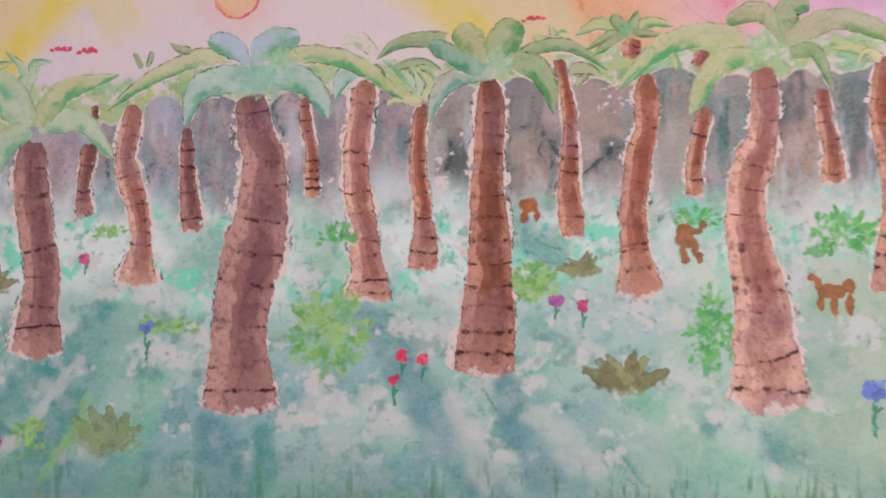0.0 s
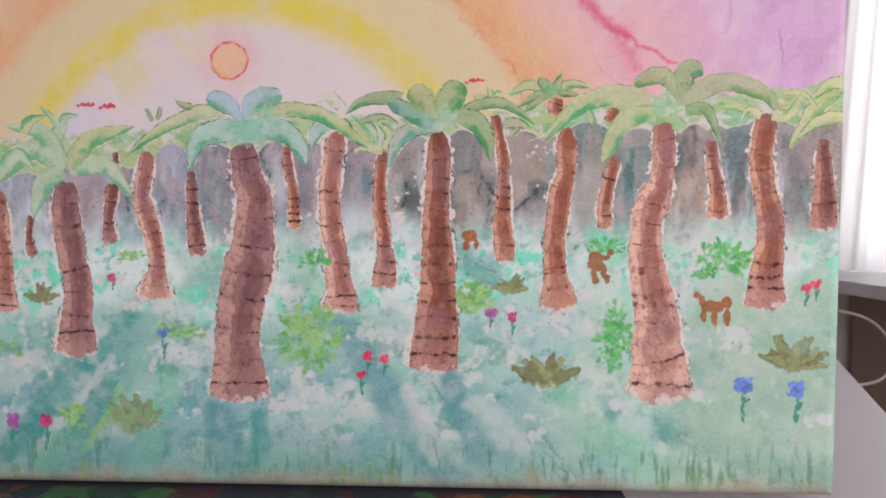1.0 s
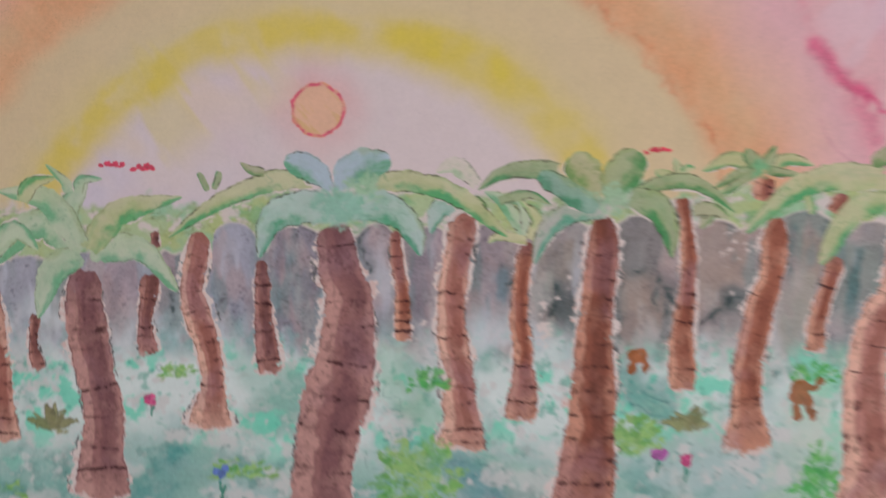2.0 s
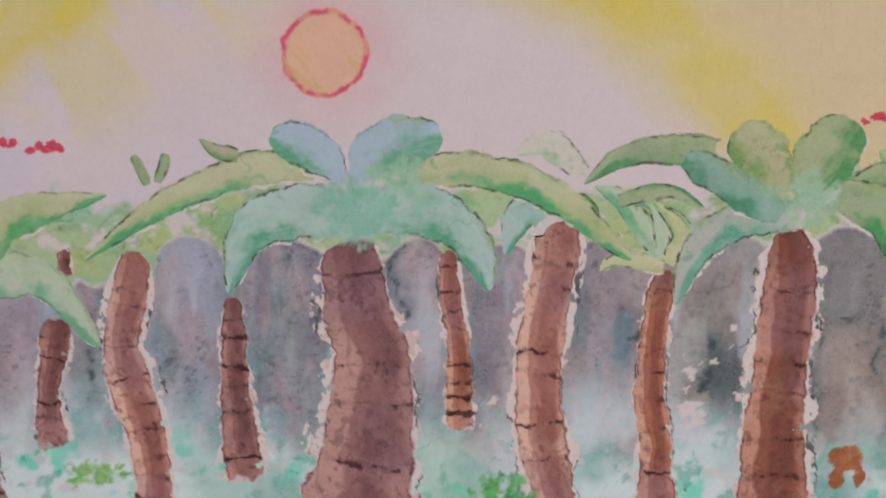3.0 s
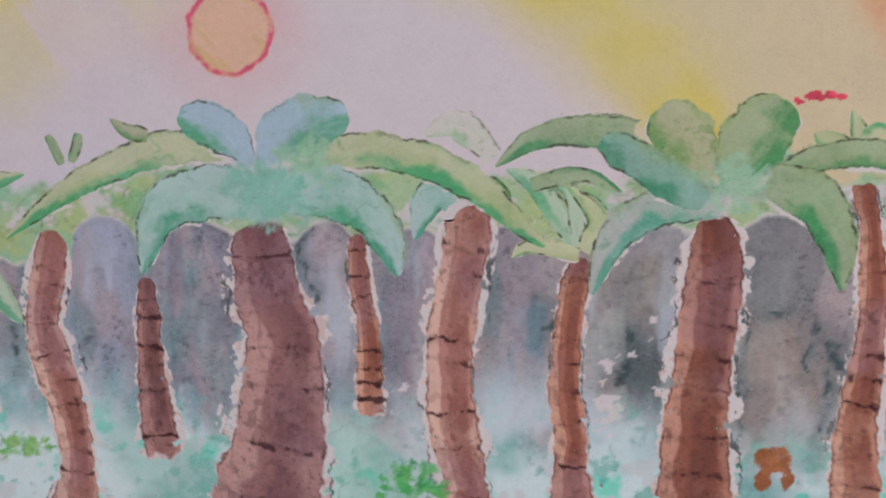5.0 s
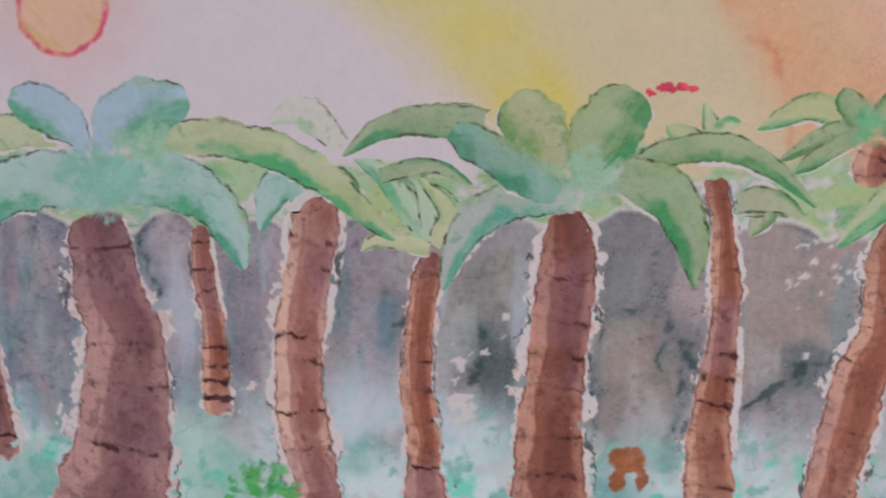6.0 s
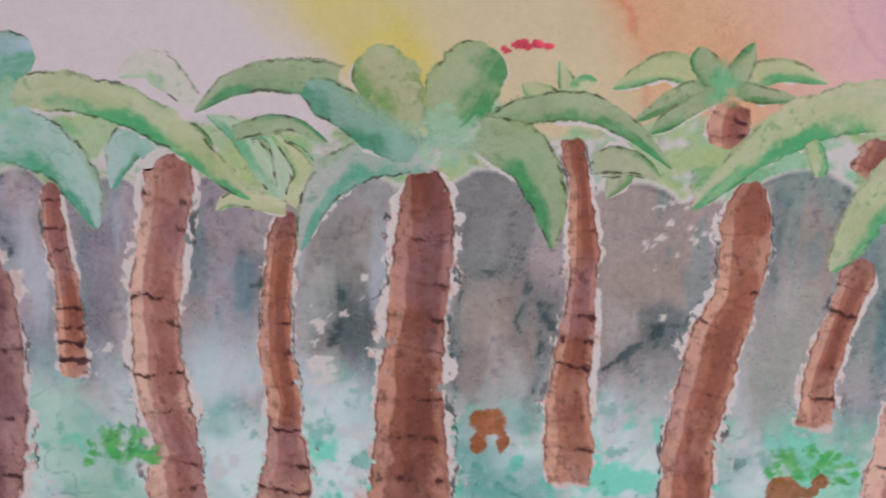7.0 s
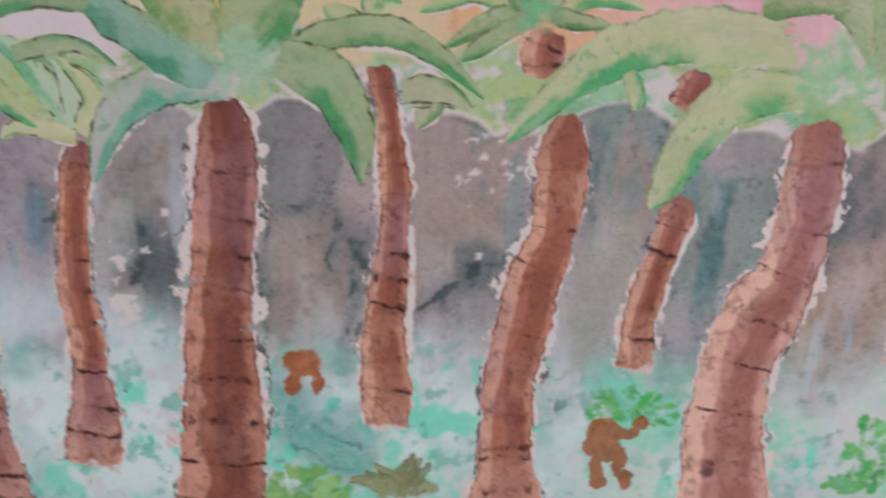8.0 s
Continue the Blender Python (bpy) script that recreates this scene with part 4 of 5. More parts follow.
def flower(u0, v0, size, colour, stem, seed=0, petals=4, label="", ragged=0.0, foot=(0.0, -1.0)):
    """Petals dabbed with a loaded brush on a short green stem."""
    rng = np.random.RandomState(seed)
    u, v = patch(u0 - size * 1.2, v0 - stem - size * 0.4, u0 + size * 1.2, v0 + size * 1.2, 0.04)
    wu, wv = u + 0.2 * size * fbm(u, v, 0.4, seed + 400), v + 0.2 * size * fbm(u, v, 0.4, seed + 401)
    green = tint(52, 128, 108)
    col = np.broadcast_to(green, u.shape + (3,)).copy()
    d, t = near(wu, wv, (u0, v0), (u0 + foot[0] * stem, v0 - stem))
    alpha = 0.95 * rise(0.15 * size + 0.06, 0.15 * size - 0.03, d) * (0.75 + 0.3 * fbm(u, v, 0.5, seed + 402))
    d, t = near(wu, wv, (u0, v0 - stem * 0.65), (u0 + size * 0.4, v0 - stem * 0.42))
    alpha = np.maximum(alpha, 0.9 * rise(0.14 * size + 0.05, 0.1 * size - 0.03, d))
    for k in range(petals):
        ang = radians(45 + 360 * k / petals + 30 * (rng.rand() - 0.5))
        pu, pv = u0 + math.cos(ang) * size * 0.42, v0 + math.sin(ang) * size * 0.42
        m = rise(0.46, 0.33, np.hypot(wu - pu, (wv - pv)) / size)
        col = lay(col, colour * (0.8 + 0.45 * rng.rand()), m)
        alpha = np.maximum(alpha, m * (0.8 + 0.2 * rng.rand()))
    m = rise(0.34, 0.2, np.hypot(wu - u0, wv - v0) / size)
    col, alpha = lay(col, colour * 0.85, m), np.maximum(alpha, m)
    col = lay(col, colour * 1.5 + 0.08, 0.4 * rise(0.3, 0.7, fbm(u, v, 0.3, seed + 403)) * (v > v0 - size))
    return layer_on(brushed("flower", u, v, col, alpha, LEAF, painting, label))


def dab(name, spots, colour, seed=0, label="", soft=False):
    """A few touching brush dabs: (u, v, half width, half height)."""
    us, vs = [p[0] for p in spots], [p[1] for p in spots]
    grow = max(max(p[2:]) for p in spots) * 1.6
    u, v = patch(min(us) - grow, min(vs) - grow, max(us) + grow, max(vs) + grow, 0.04)
    wu, wv = u + 0.1 * fbm(u, v, 0.4, seed + 500), v + 0.1 * fbm(u, v, 0.4, seed + 501)
    alpha = np.zeros_like(u)
    for pu, pv, hu, hv in spots:
        alpha = np.maximum(alpha, rise(1.2, 0.8, np.hypot((wu - pu) / hu, (wv - pv) / hv)))
    col = np.broadcast_to(colour, u.shape + (3,)).copy()
    col = lay(col, colour * 1.45 + 0.02, 0.6 * rise(0.0, 0.6, fbm(u, v, 0.6, seed + 502)))
    col = lay(col, colour * 0.6, 0.5 * rise(0.2, 0.7, fbm(u, v, 0.4, seed + 503)))
    return layer_on(brushed(name, u, v, col, alpha, SOFT if soft else LEAF, painting, label))


def heart(spots, colour, seed, label):
    """The wet middle of a crown, where the washes of the leaves run together."""
    u0, v0 = sum(p[0] for p in spots) / len(spots), sum(p[1] for p in spots) / len(spots)
    wide, high = max(p[2] for p in spots) * 2.3, max(p[3] for p in spots) * 2.4
    u, v = patch(u0 - wide, v0 - high, u0 + wide, v0 + high)
    n1, n2 = fbm(u, v, 1.0, seed + 520), fbm(u, v, 0.4, seed + 521)
    d = np.hypot((u - u0) / wide, (v - v0) / high) + 0.22 * n1 + 0.1 * n2
    col = np.broadcast_to(colour, u.shape + (3,)).copy()
    ang = np.arctan2(v - v0 + 0.5, u - u0)
    ray = fbm(np.cos(ang) * 3, np.sin(ang) * 3 + 0.12 * d, 0.5, seed + 522)
    col = lay(col, colour * 1.22, 0.4 * rise(-0.5, 0.8, 0.5 * ray + 0.7 * n1))
    col = lay(col, colour * np.array((0.62, 0.86, 0.66)), 0.4 * rise(0.0, 0.9, 0.8 * n2 - 0.6 * ray))
    col = lay(col, colour * np.array((0.72, 0.88, 0.78)), 0.5 * rise(0.2, 0.7, n2 + 0.4 * n1))
    return layer_on(brushed("leaf_heart", u, v, col, 0.9 * rise(1.0, 0.15, d + 0.25 * np.abs(ray)), SOFT, painting, label))


# colour sets for leaves: pale, middle, strong
SEA_SET = (tint(168, 186, 180), tint(140, 178, 164), tint(84, 156, 124))
BLUE_SET = (tint(160, 178, 190), tint(140, 170, 168), tint(92, 156, 122))
LEAF_SET = (tint(154, 164, 128), tint(128, 150, 104), tint(66, 138, 82))
GOLD_SET = (tint(184, 182, 146), tint(166, 174, 120), tint(84, 160, 106))
GREY_SET = (tint(172, 172, 164), tint(160, 168, 156), tint(100, 162, 138))
PALE_SET = (tint(170, 168, 138), tint(150, 156, 112), tint(108, 144, 86))

MIST_SET = (tint(180, 190, 166), tint(162, 184, 154), tint(120, 170, 132))
JADE_SET = (tint(134, 166, 150), tint(118, 158, 138), tint(78, 138, 108))
GHOST_SET = (tint(204, 192, 184), tint(196, 190, 172), tint(178, 184, 152))
STRAW_SET = (tint(192, 188, 150), tint(180, 180, 124), tint(140, 168, 112))

# ---- the sun and the birds ----
def sun_disc():
    su, sv = -12.15, 31.65
    u, v = patch(su - 2.0, sv - 2.0, su + 2.0, sv + 2.0, 0.04)
    d = np.hypot(u - su, v - sv) + 0.08 * fbm(u, v, 0.45, 601) + 0.04 * fbm(u, v, 1.6, 602)
    col = np.broadcast_to(SUN_BODY, u.shape + (3,)).copy()
    col = lay(col, tint(205, 164, 100), 0.7 * rise(0.0, 0.6, fbm((u + v), (u - v) * 0.25, 0.7, 603)))
    col = lay(col, SUN_RED, rise(0.15, 0.03, np.abs(d - 1.32)) * (0.35 + 0.65 * rise(-0.7, 0.0, fbm(u, v, 0.45, 604))))
    col = lay(col, tint(216, 168, 168), rise(1.40, 1.46, d))
    layer_on(brushed("sun_disc", u, v, col, rise(1.52, 1.38, d + 0.1 * fbm(u, v, 0.5, 605)), LEAF, painting, "orange sun outlined in red"))


sun_disc()
RED = tint(206, 40, 78)
for n, (bu, bv, size) in enumerate(((-22.90, 28.40, 0.55), (-21.30, 28.30, 0.5), (5.80, 30.10, 0.55))):
    dab("bird_mark", [(bu - size, bv - 0.05, 0.17, 0.09), (bu - size * 0.45, bv + 0.1, 0.19, 0.14), (bu, bv, 0.15, 0.1), (bu + size * 0.45, bv + 0.12, 0.19, 0.15), (bu + size * 0.95, bv + 0.06, 0.15, 0.1)], RED, 610 + n, "small red dab in the sky")

# ---- far palms: thin trunks behind ----
p = trunk([(-27.20, 20.30, 0.50), (-27.40, 18.90, 0.54), (-27.20, 17.20, 0.83)], DUSK, 5, 1001)
p = trunk([(-20.72, 25.00, 0.54), (-20.74, 24.08, 0.45)], DUSK, [(24.6, 0.9)], 1002, 0.4)
p = trunk([(-21.03, 22.68, 1.04), (-21.11, 21.55, 0.95), (-21.31, 20.59, 0.80), (-21.36, 19.63, 0.85), (-21.21, 18.29, 1.16)], DUSK, [(22.1, 0.5), (21.3, 1), (19.8, 0.9), (19.2, 0.4), (18.3, 0.6)], 1003)
p = trunk([(-15.07, 23.59, 0.54), (-15.02, 22.52, 0.80), (-14.98, 21.02, 0.90), (-14.91, 19.89, 1.05), (-14.72, 18.38, 1.30), (-14.56, 17.31, 1.25)], DUSK, [(22.9, 0.4), (22.3, 0.9), (21.2, 0.9), (20.6, 0.7), (19.7, 0.8), (18.1, 1)], 1004)
p = trunk([(-7.92, 25.39, 0.54), (-7.92, 24.58, 0.66), (-7.78, 23.50, 0.72), (-7.56, 22.41, 0.76), (-7.45, 21.31, 0.83), (-7.41, 20.20, 0.88), (-7.37, 19.36, 0.84)], RUST, [(24.9, 0.7), (24.0, 0.8), (23.4, 0.5), (22.6, 0.4), (21.6, 0.9), (21.0, 0.7), (20.5, 1), (20.0, 1)], 1005)
dab("bark_stroke", [(-7.60, 19.90, 0.25, 0.09), (-7.30, 19.90, 0.35, 0.1), (-7.00, 20.00, 0.2, 0.08)], BARK_INK, 1006, "one dark brushed bark ring")
p = trunk([(11.80, 28.90, 1.07), (11.60, 28.30, 1.20), (11.60, 27.70, 0.91)], RUST, 2, 1007, 0.6)
CROWN = p
for n, (pts, wide, tones, under) in enumerate((
        ([(11.30, 29.40), (9.70, 29.80), (8.20, 29.10)], 0.91, GOLD_SET, 1), ([(11.30, 29.20), (10.10, 29.00), (8.90, 28.20)], 0.74, LEAF_SET, 1),
        ([(11.60, 29.40), (12.80, 29.90), (14.20, 29.60)], 0.74, GOLD_SET, -1), ([(11.30, 29.30), (10.70, 30.00), (10.50, 30.40)], 0.91, LEAF_SET, 1),
        ([(11.50, 29.40), (11.80, 30.00), (12.00, 30.60)], 0.74, LEAF_SET, 1), ([(11.60, 29.30), (12.40, 29.20), (13.50, 29.10)], 0.58, LEAF_SET, -1),
        ([(11.20, 29.20), (10.10, 28.50), (9.40, 27.90)], 0.66, LEAF_SET, 1))):
    frond(CROWN, pts, wide, tones, 1010 + n, "sickle", under, 0.4)
heart([(11.30, 29.40, 0.4, 0.55)], tint(112, 166, 122), 1018, "dark green heart of a palm crown")
p = trunk([(15.90, 28.10, 0.99), (15.70, 27.60, 1.07), (15.60, 27.10, 0.99)], RUST, 2, 1020, 0.5)
p = trunk([(15.93, 24.73, 0.62), (15.78, 24.19, 1.02), (15.65, 23.61, 0.90), (15.44, 22.60, 0.83), (15.23, 21.57, 0.97), (15.20, 20.53, 1.01), (15.27, 19.44, 1.12)], RUST, [(23.9, 0.4), (23.1, 1), (21.4, 0.8), (20.5, 0.8)], 1021)
p = trunk([(22.72, 25.87, 0.80), (22.90, 23.78, 0.92), (23.26, 22.17, 1.08), (23.25, 20.23, 1.64)], RUST, [(24.8, 0.6), (23.8, 0.5), (22.8, 0.6), (21.8, 0.4), (20.9, 0.6)], 1022)
p = trunk([(30.59, 25.99, 0.87), (30.69, 23.79, 1.18), (30.78, 21.79, 1.66), (30.82, 19.46, 2.10)], DUSK, [(24.6, 0.5), (23.4, 0.5), (22.6, 0.5), (21.4, 0.6), (20.4, 0.6)], 1023)
for n, (pts, wide) in enumerate((([(32.20, 30.40), (29.90, 28.00), (28.20, 25.20)], 1.40), ([(32.30, 27.60), (30.30, 27.20), (28.80, 26.00)], 1.07), ([(32.20, 29.80), (31.00, 29.80), (29.50, 28.60)], 0.99), ([(27.70, 29.20), (29.10, 29.20), (30.30, 28.00)], 0.58))):
    frond(p, pts, wide, STRAW_SET, 1030 + n, "sickle", 1, 0.5)

# ---- the slim palms of the second row ----
p = trunk([(7.22, 27.68, 0.67), (7.37, 27.03, 0.69), (7.58, 26.44, 0.56), (7.75, 25.23, 0.77), (7.90, 24.30, 0.90), (7.90, 23.34, 0.85), (7.90, 22.18, 0.99), (7.84, 21.00, 1.13), (7.79, 19.95, 1.26), (7.91, 18.90, 1.39), (8.04, 17.82, 1.48), (8.12, 16.99, 1.22)], RUST, [(25.0, 0.3), (24.2, 0.3), (22.5, 0.9), (21.7, 1), (20.9, 1), (20.0, 0.5), (19.2, 0.7), (18.2, 0.6)], 1040)
P6 = p
for n, (pts, wide, tones) in enumerate((([(8.01, 27.33), (8.69, 26.89), (8.37, 26.00)], 1.05, PALE_SET), ([(7.88, 27.00), (8.82, 27.14), (9.86, 26.70)], 0.88, PALE_SET), ([(7.00, 28.50), (7.00, 29.10), (6.70, 29.80)], 0.66, GOLD_SET), ([(6.80, 28.70), (6.10, 28.90), (5.70, 29.10)], 0.66, GOLD_SET), ([(7.10, 28.70), (7.40, 29.20), (7.80, 29.30)], 0.58, GOLD_SET))):
    frond(P6, pts, wide, tones, 1045 + n, "sickle", 1, 0.6)
p = trunk([(-0.84, 25.04, 0.57), (-0.96, 24.25, 0.84), (-1.08, 23.45, 0.86), (-1.15, 22.31, 0.92), (-1.13, 21.32, 0.95), (-1.04, 20.31, 1.02), (-0.83, 19.28, 1.02), (-0.80, 18.22, 1.05), (-0.69, 17.13, 1.43), (-0.74, 16.20, 1.70), (-0.81, 15.05, 1.79)], RUST, [(24.3, 0.4), (23.6, 0.6), (22.4, 0.9), (21.6, 0.7), (20.7, 0.8), (19.6, 0.7), (18.2, 1), (17.0, 0.9), (16.1, 1)], 1050)
for n, (pts, wide, tones) in enumerate((([(-0.90, 25.30), (-2.20, 27.10), (-3.30, 27.70)], 0.83, MIST_SET), ([(-0.90, 25.30), (-1.30, 27.10), (-2.50, 27.20)], 0.66, MIST_SET), ([(-0.80, 25.10), (-0.40, 26.20), (-1.50, 27.40)], 0.83, STRAW_SET), ([(-0.80, 25.10), (-2.40, 25.30), (-3.00, 24.90)], 0.58, STRAW_SET), ([(-3.60, 28.00), (-4.90, 29.00), (-5.90, 28.60)], 0.99, GHOST_SET), ([(-2.50, 27.20), (-1.00, 27.60), (0.30, 27.10)], 0.66, LEAF_SET))):
    frond(p, pts, wide, tones, 1055 + n, "sickle", 1, 0.7)
p = trunk([(-18.33, 24.98, 0.99), (-18.48, 23.88, 1.18), (-18.72, 22.76, 1.24), (-18.85, 21.82, 1.17), (-18.65, 20.88, 1.48), (-18.33, 19.76, 1.48), (-17.90, 18.24, 1.26), (-17.77, 16.50, 1.35), (-17.88, 14.96, 2.05), (-17.88, 14.02, 2.49)], ROSEWOOD, [(23.7, 0.7), (23.2, 0.4), (21.8, 0.7), (20.7, 0.7), (19.7, 0.7), (19.0, 0.5), (17.9, 0.7), (17.3, 0.6), (16.6, 0.7), (15.1, 0.4)], 1060)
p = trunk([(12.54, 26.75, 0.65), (12.40, 25.90, 1.35), (12.47, 24.97, 1.42), (12.47, 23.69, 1.30), (12.26, 22.85, 1.35), (11.99, 22.00, 1.60), (11.86, 20.96, 1.62), (11.72, 19.91, 1.54), (11.61, 18.46, 1.50), (11.71, 16.61, 1.60), (11.83, 15.27, 2.07), (12.03, 13.46, 3.11)], RUST, [(25.3, 0.3), (23.5, 0.9), (22.4, 0.6), (20.4, 0.4), (19.1, 0.5), (17.9, 0.4), (17.6, 0.3), (16.7, 0.5), (16.3, 0.7), (15.2, 0.8)], 1070)
P7 = p
p = trunk([(26.64, 27.78, 1.42), (26.37, 25.79, 1.58), (26.29, 24.19, 1.66), (26.58, 22.18, 1.59), (27.02, 20.17, 1.99), (26.99, 18.14, 1.99), (26.79, 15.71, 2.51), (26.83, 13.75, 3.16)], RUST, [(25.2, 0.4), (23.8, 0.5), (22.0, 0.4), (19.6, 0.4), (17.1, 0.8), (16.1, 1), (15.3, 1)], 1080)
P9 = p
p = trunk([(-4.54, 26.43, 0.53), (-4.38, 25.94, 1.41), (-4.56, 24.33, 1.37), (-4.74, 23.24, 1.46), (-4.83, 22.15, 1.50), (-4.81, 20.67, 1.51), (-4.68, 19.56, 1.63), (-4.43, 18.45, 1.58), (-4.14, 17.13, 1.46), (-4.25, 16.34, 1.81), (-4.02, 15.00, 1.91), (-3.98, 14.00, 2.51), (-4.05, 13.17, 2.95)], ROSEWOOD, [(25.1, 0.9), (24.4, 0.6), (22.1, 1), (21.4, 0.7), (19.7, 0.9), (18.5, 0.9), (16.9, 0.9), (15.8, 0.8), (14.4, 1), (13.8, 0.6)], 1090)
P4 = p
frond(P4, [(-5.00, 27.00), (-5.70, 26.60), (-6.10, 25.30)], 1.16, SEA_SET, 1095)
frond(P4, [(-4.60, 27.00), (-3.60, 27.00), (-3.00, 25.80)], 0.83, PALE_SET, 1096)
p = trunk([(-24.48, 22.79, 1.67), (-24.61, 21.08, 2.01), (-24.48, 19.37, 2.18), (-24.24, 17.66, 2.14), (-23.85, 15.96, 2.14), (-23.75, 14.27, 2.24), (-23.90, 12.58, 2.41), (-23.91, 11.23, 2.85), (-23.89, 9.72, 3.09)], PLUM, [(21.2, 0.6), (19.5, 0.6), (18.5, 0.3), (16.3, 0.7), (14.6, 0.3), (12.8, 0.7), (11.6, 1)], 1100)
P1 = p
p = trunk([(-29.90, 22.10, 1.57), (-29.60, 18.30, 1.65), (-29.50, 15.30, 1.82), (-29.60, 13.00, 2.56)], ROSEWOOD, 9, 1110)
P0 = p

# ---- crowns at the left end of the grove ----
for n, (pts, wide, tones, under, shape) in enumerate((
        ([(-24.50, 23.80), (-26.90, 25.20), (-30.00, 22.50)], 1.98, MIST_SET, 1, "sickle"), ([(-24.70, 23.60), (-26.30, 22.50), (-27.10, 20.00)], 1.65, MIST_SET, 1, "sickle"),
        ([(-24.40, 23.80), (-21.60, 24.00), (-19.50, 21.70)], 1.65, MIST_SET, -1, "sickle"), ([(-24.60, 23.80), (-25.20, 25.90), (-24.30, 27.70)], 1.24, MIST_SET, 1, "lobe"),
        ([(-24.40, 23.80), (-22.60, 25.90), (-19.20, 26.90)], 1.49, GOLD_SET, -1, "sickle"), ([(-24.60, 24.00), (-26.40, 26.50), (-29.00, 26.90)], 1.49, MIST_SET, 1, "sickle"))):
    frond(P1, pts, wide, tones, 1120 + n, shape, under, 0.3)
for n, (pts, wide, tones) in enumerate((([(-29.50, 23.80), (-30.80, 25.00), (-32.60, 23.80)], 1.65, MIST_SET), ([(-30.00, 22.90), (-28.20, 24.80), (-26.90, 23.80)], 1.24, MIST_SET), ([(-27.70, 26.30), (-27.10, 27.30), (-25.80, 27.70)], 0.91, GOLD_SET), ([(-25.20, 26.90), (-25.40, 27.50), (-26.40, 28.40)], 0.66, MIST_SET), ([(-24.70, 26.90), (-24.50, 27.60), (-23.40, 27.70)], 0.66, MIST_SET))):
    frond(P0, pts, wide, tones, 1130 + n, "sickle", 1, 0.4)

# ---- undergrowth ----
FRESH = (tint(72, 160, 82), tint(104, 174, 94), tint(44, 126, 72))
SPRING = (tint(146, 180, 110), tint(108, 164, 84), tint(70, 142, 74))
KHAKI = (tint(142, 138, 92), tint(118, 112, 66), tint(90, 86, 58))
MOSS = (tint(142, 154, 116), tint(126, 142, 98), tint(98, 112, 82))
SHRUBS = (
        (-6.30, 11.30, 4.75, 2.89, 16, SPRING, 330, False, 0.62, "large loose lime-green painted bush"), (-5.80, 16.90, 2.48, 1.32, 9, FRESH, 200, False, 0.35, "small bright green painted shrub"),
        (-16.20, 11.50, 3.51, 1.32, 9, SPRING, 220, False, 0.45, "green painted shrub beside a blue flower"), (-19.70, 17.20, 1.98, 0.99, 6, SPRING, 220, False, 0.6, "soft green painted shrub"),
        (5.70, 13.70, 3.10, 2.48, 9, SPRING, 180, False, 0.55, "green painted grass clump beside a trunk"), (16.10, 11.50, 2.73, 2.73, 12, FRESH, 320, False, 0.5, "bright green painted bush beside a trunk"),
        (23.70, 16.90, 3.92, 1.98, 12, FRESH, 260, False, 0.4, "fan-leaved green painted shrub"), (15.20, 17.95, 2.60, 1.10, 10, FRESH, 200, False, 0.8, "bright green tuft above a brown blot"),
        (-29.40, 10.00, 2.48, 1.24, 7, SPRING, 200, False, 0.4, "green painted grass clump"), (-24.30, 4.20, 2.89, 2.48, 5, SPRING, 60, False, 0.3, "lime-green streaks of grass"))
AGAVES = (
        (-19.40, 4.60, 4.34, 2.40, 6, MOSS, 130, True, 0.75, "olive agave with pointed painted leaves"), (11.00, 8.30, 4.34, 1.90, 8, KHAKI, 170, True, 0.8, "brown-olive agave with pointed painted leaves"),
        (28.80, 9.80, 3.92, 1.98, 13, KHAKI, 180, True, 0.8, "khaki spiky painted bush"), (8.50, 15.00, 2.40, 1.07, 7, KHAKI, 180, True, 0.7, "small khaki painted bush"),
        (-26.50, 14.00, 2.07, 1.16, 6, KHAKI, 170, True, 0.75, "small olive painted bush"))
for n, (u0, v0, wide, high, leaves, tones, spread, pointed, wash, label) in enumerate(SHRUBS + AGAVES):
    bush(u0, v0, wide, high, leaves, tones, 1300 + 7 * n, spread, pointed, label, wash)

heart([(19.50, 29.40, 0.9, 0.75), (20.90, 29.60, 0.9, 0.75)], tint(176, 186, 156), 1230, "pale green wash behind a palm crown")
BLUSH = (tint(218, 172, 154), tint(180, 126, 116), tint(148, 92, 82))
# ---- the great palms of the front row ----
p = trunk([(-11.35, 25.56, 1.59), (-11.10, 24.66, 1.98), (-10.87, 23.03, 2.23), (-10.41, 21.94, 2.43), (-10.39, 20.08, 2.82), (-10.56, 17.79, 3.26), (-10.96, 16.33, 3.66), (-11.47, 13.64, 3.38), (-11.73, 10.96, 3.31), (-11.64, 8.30, 4.08), (-11.61, 6.48, 4.88)], PLUM, [(24.6, 0.55), (22.9, 0.3), (21.5, 0.5), (20.2, 0.55), (18.1, 0.75), (16.2, 0.95), (14.4, 0.95), (13.0, 0.4), (11.9, 0.5), (9.6, 0.45), (7.9, 1)], 1140, 1.0, "tall painted palm with a plum-brown trunk")
P3 = p
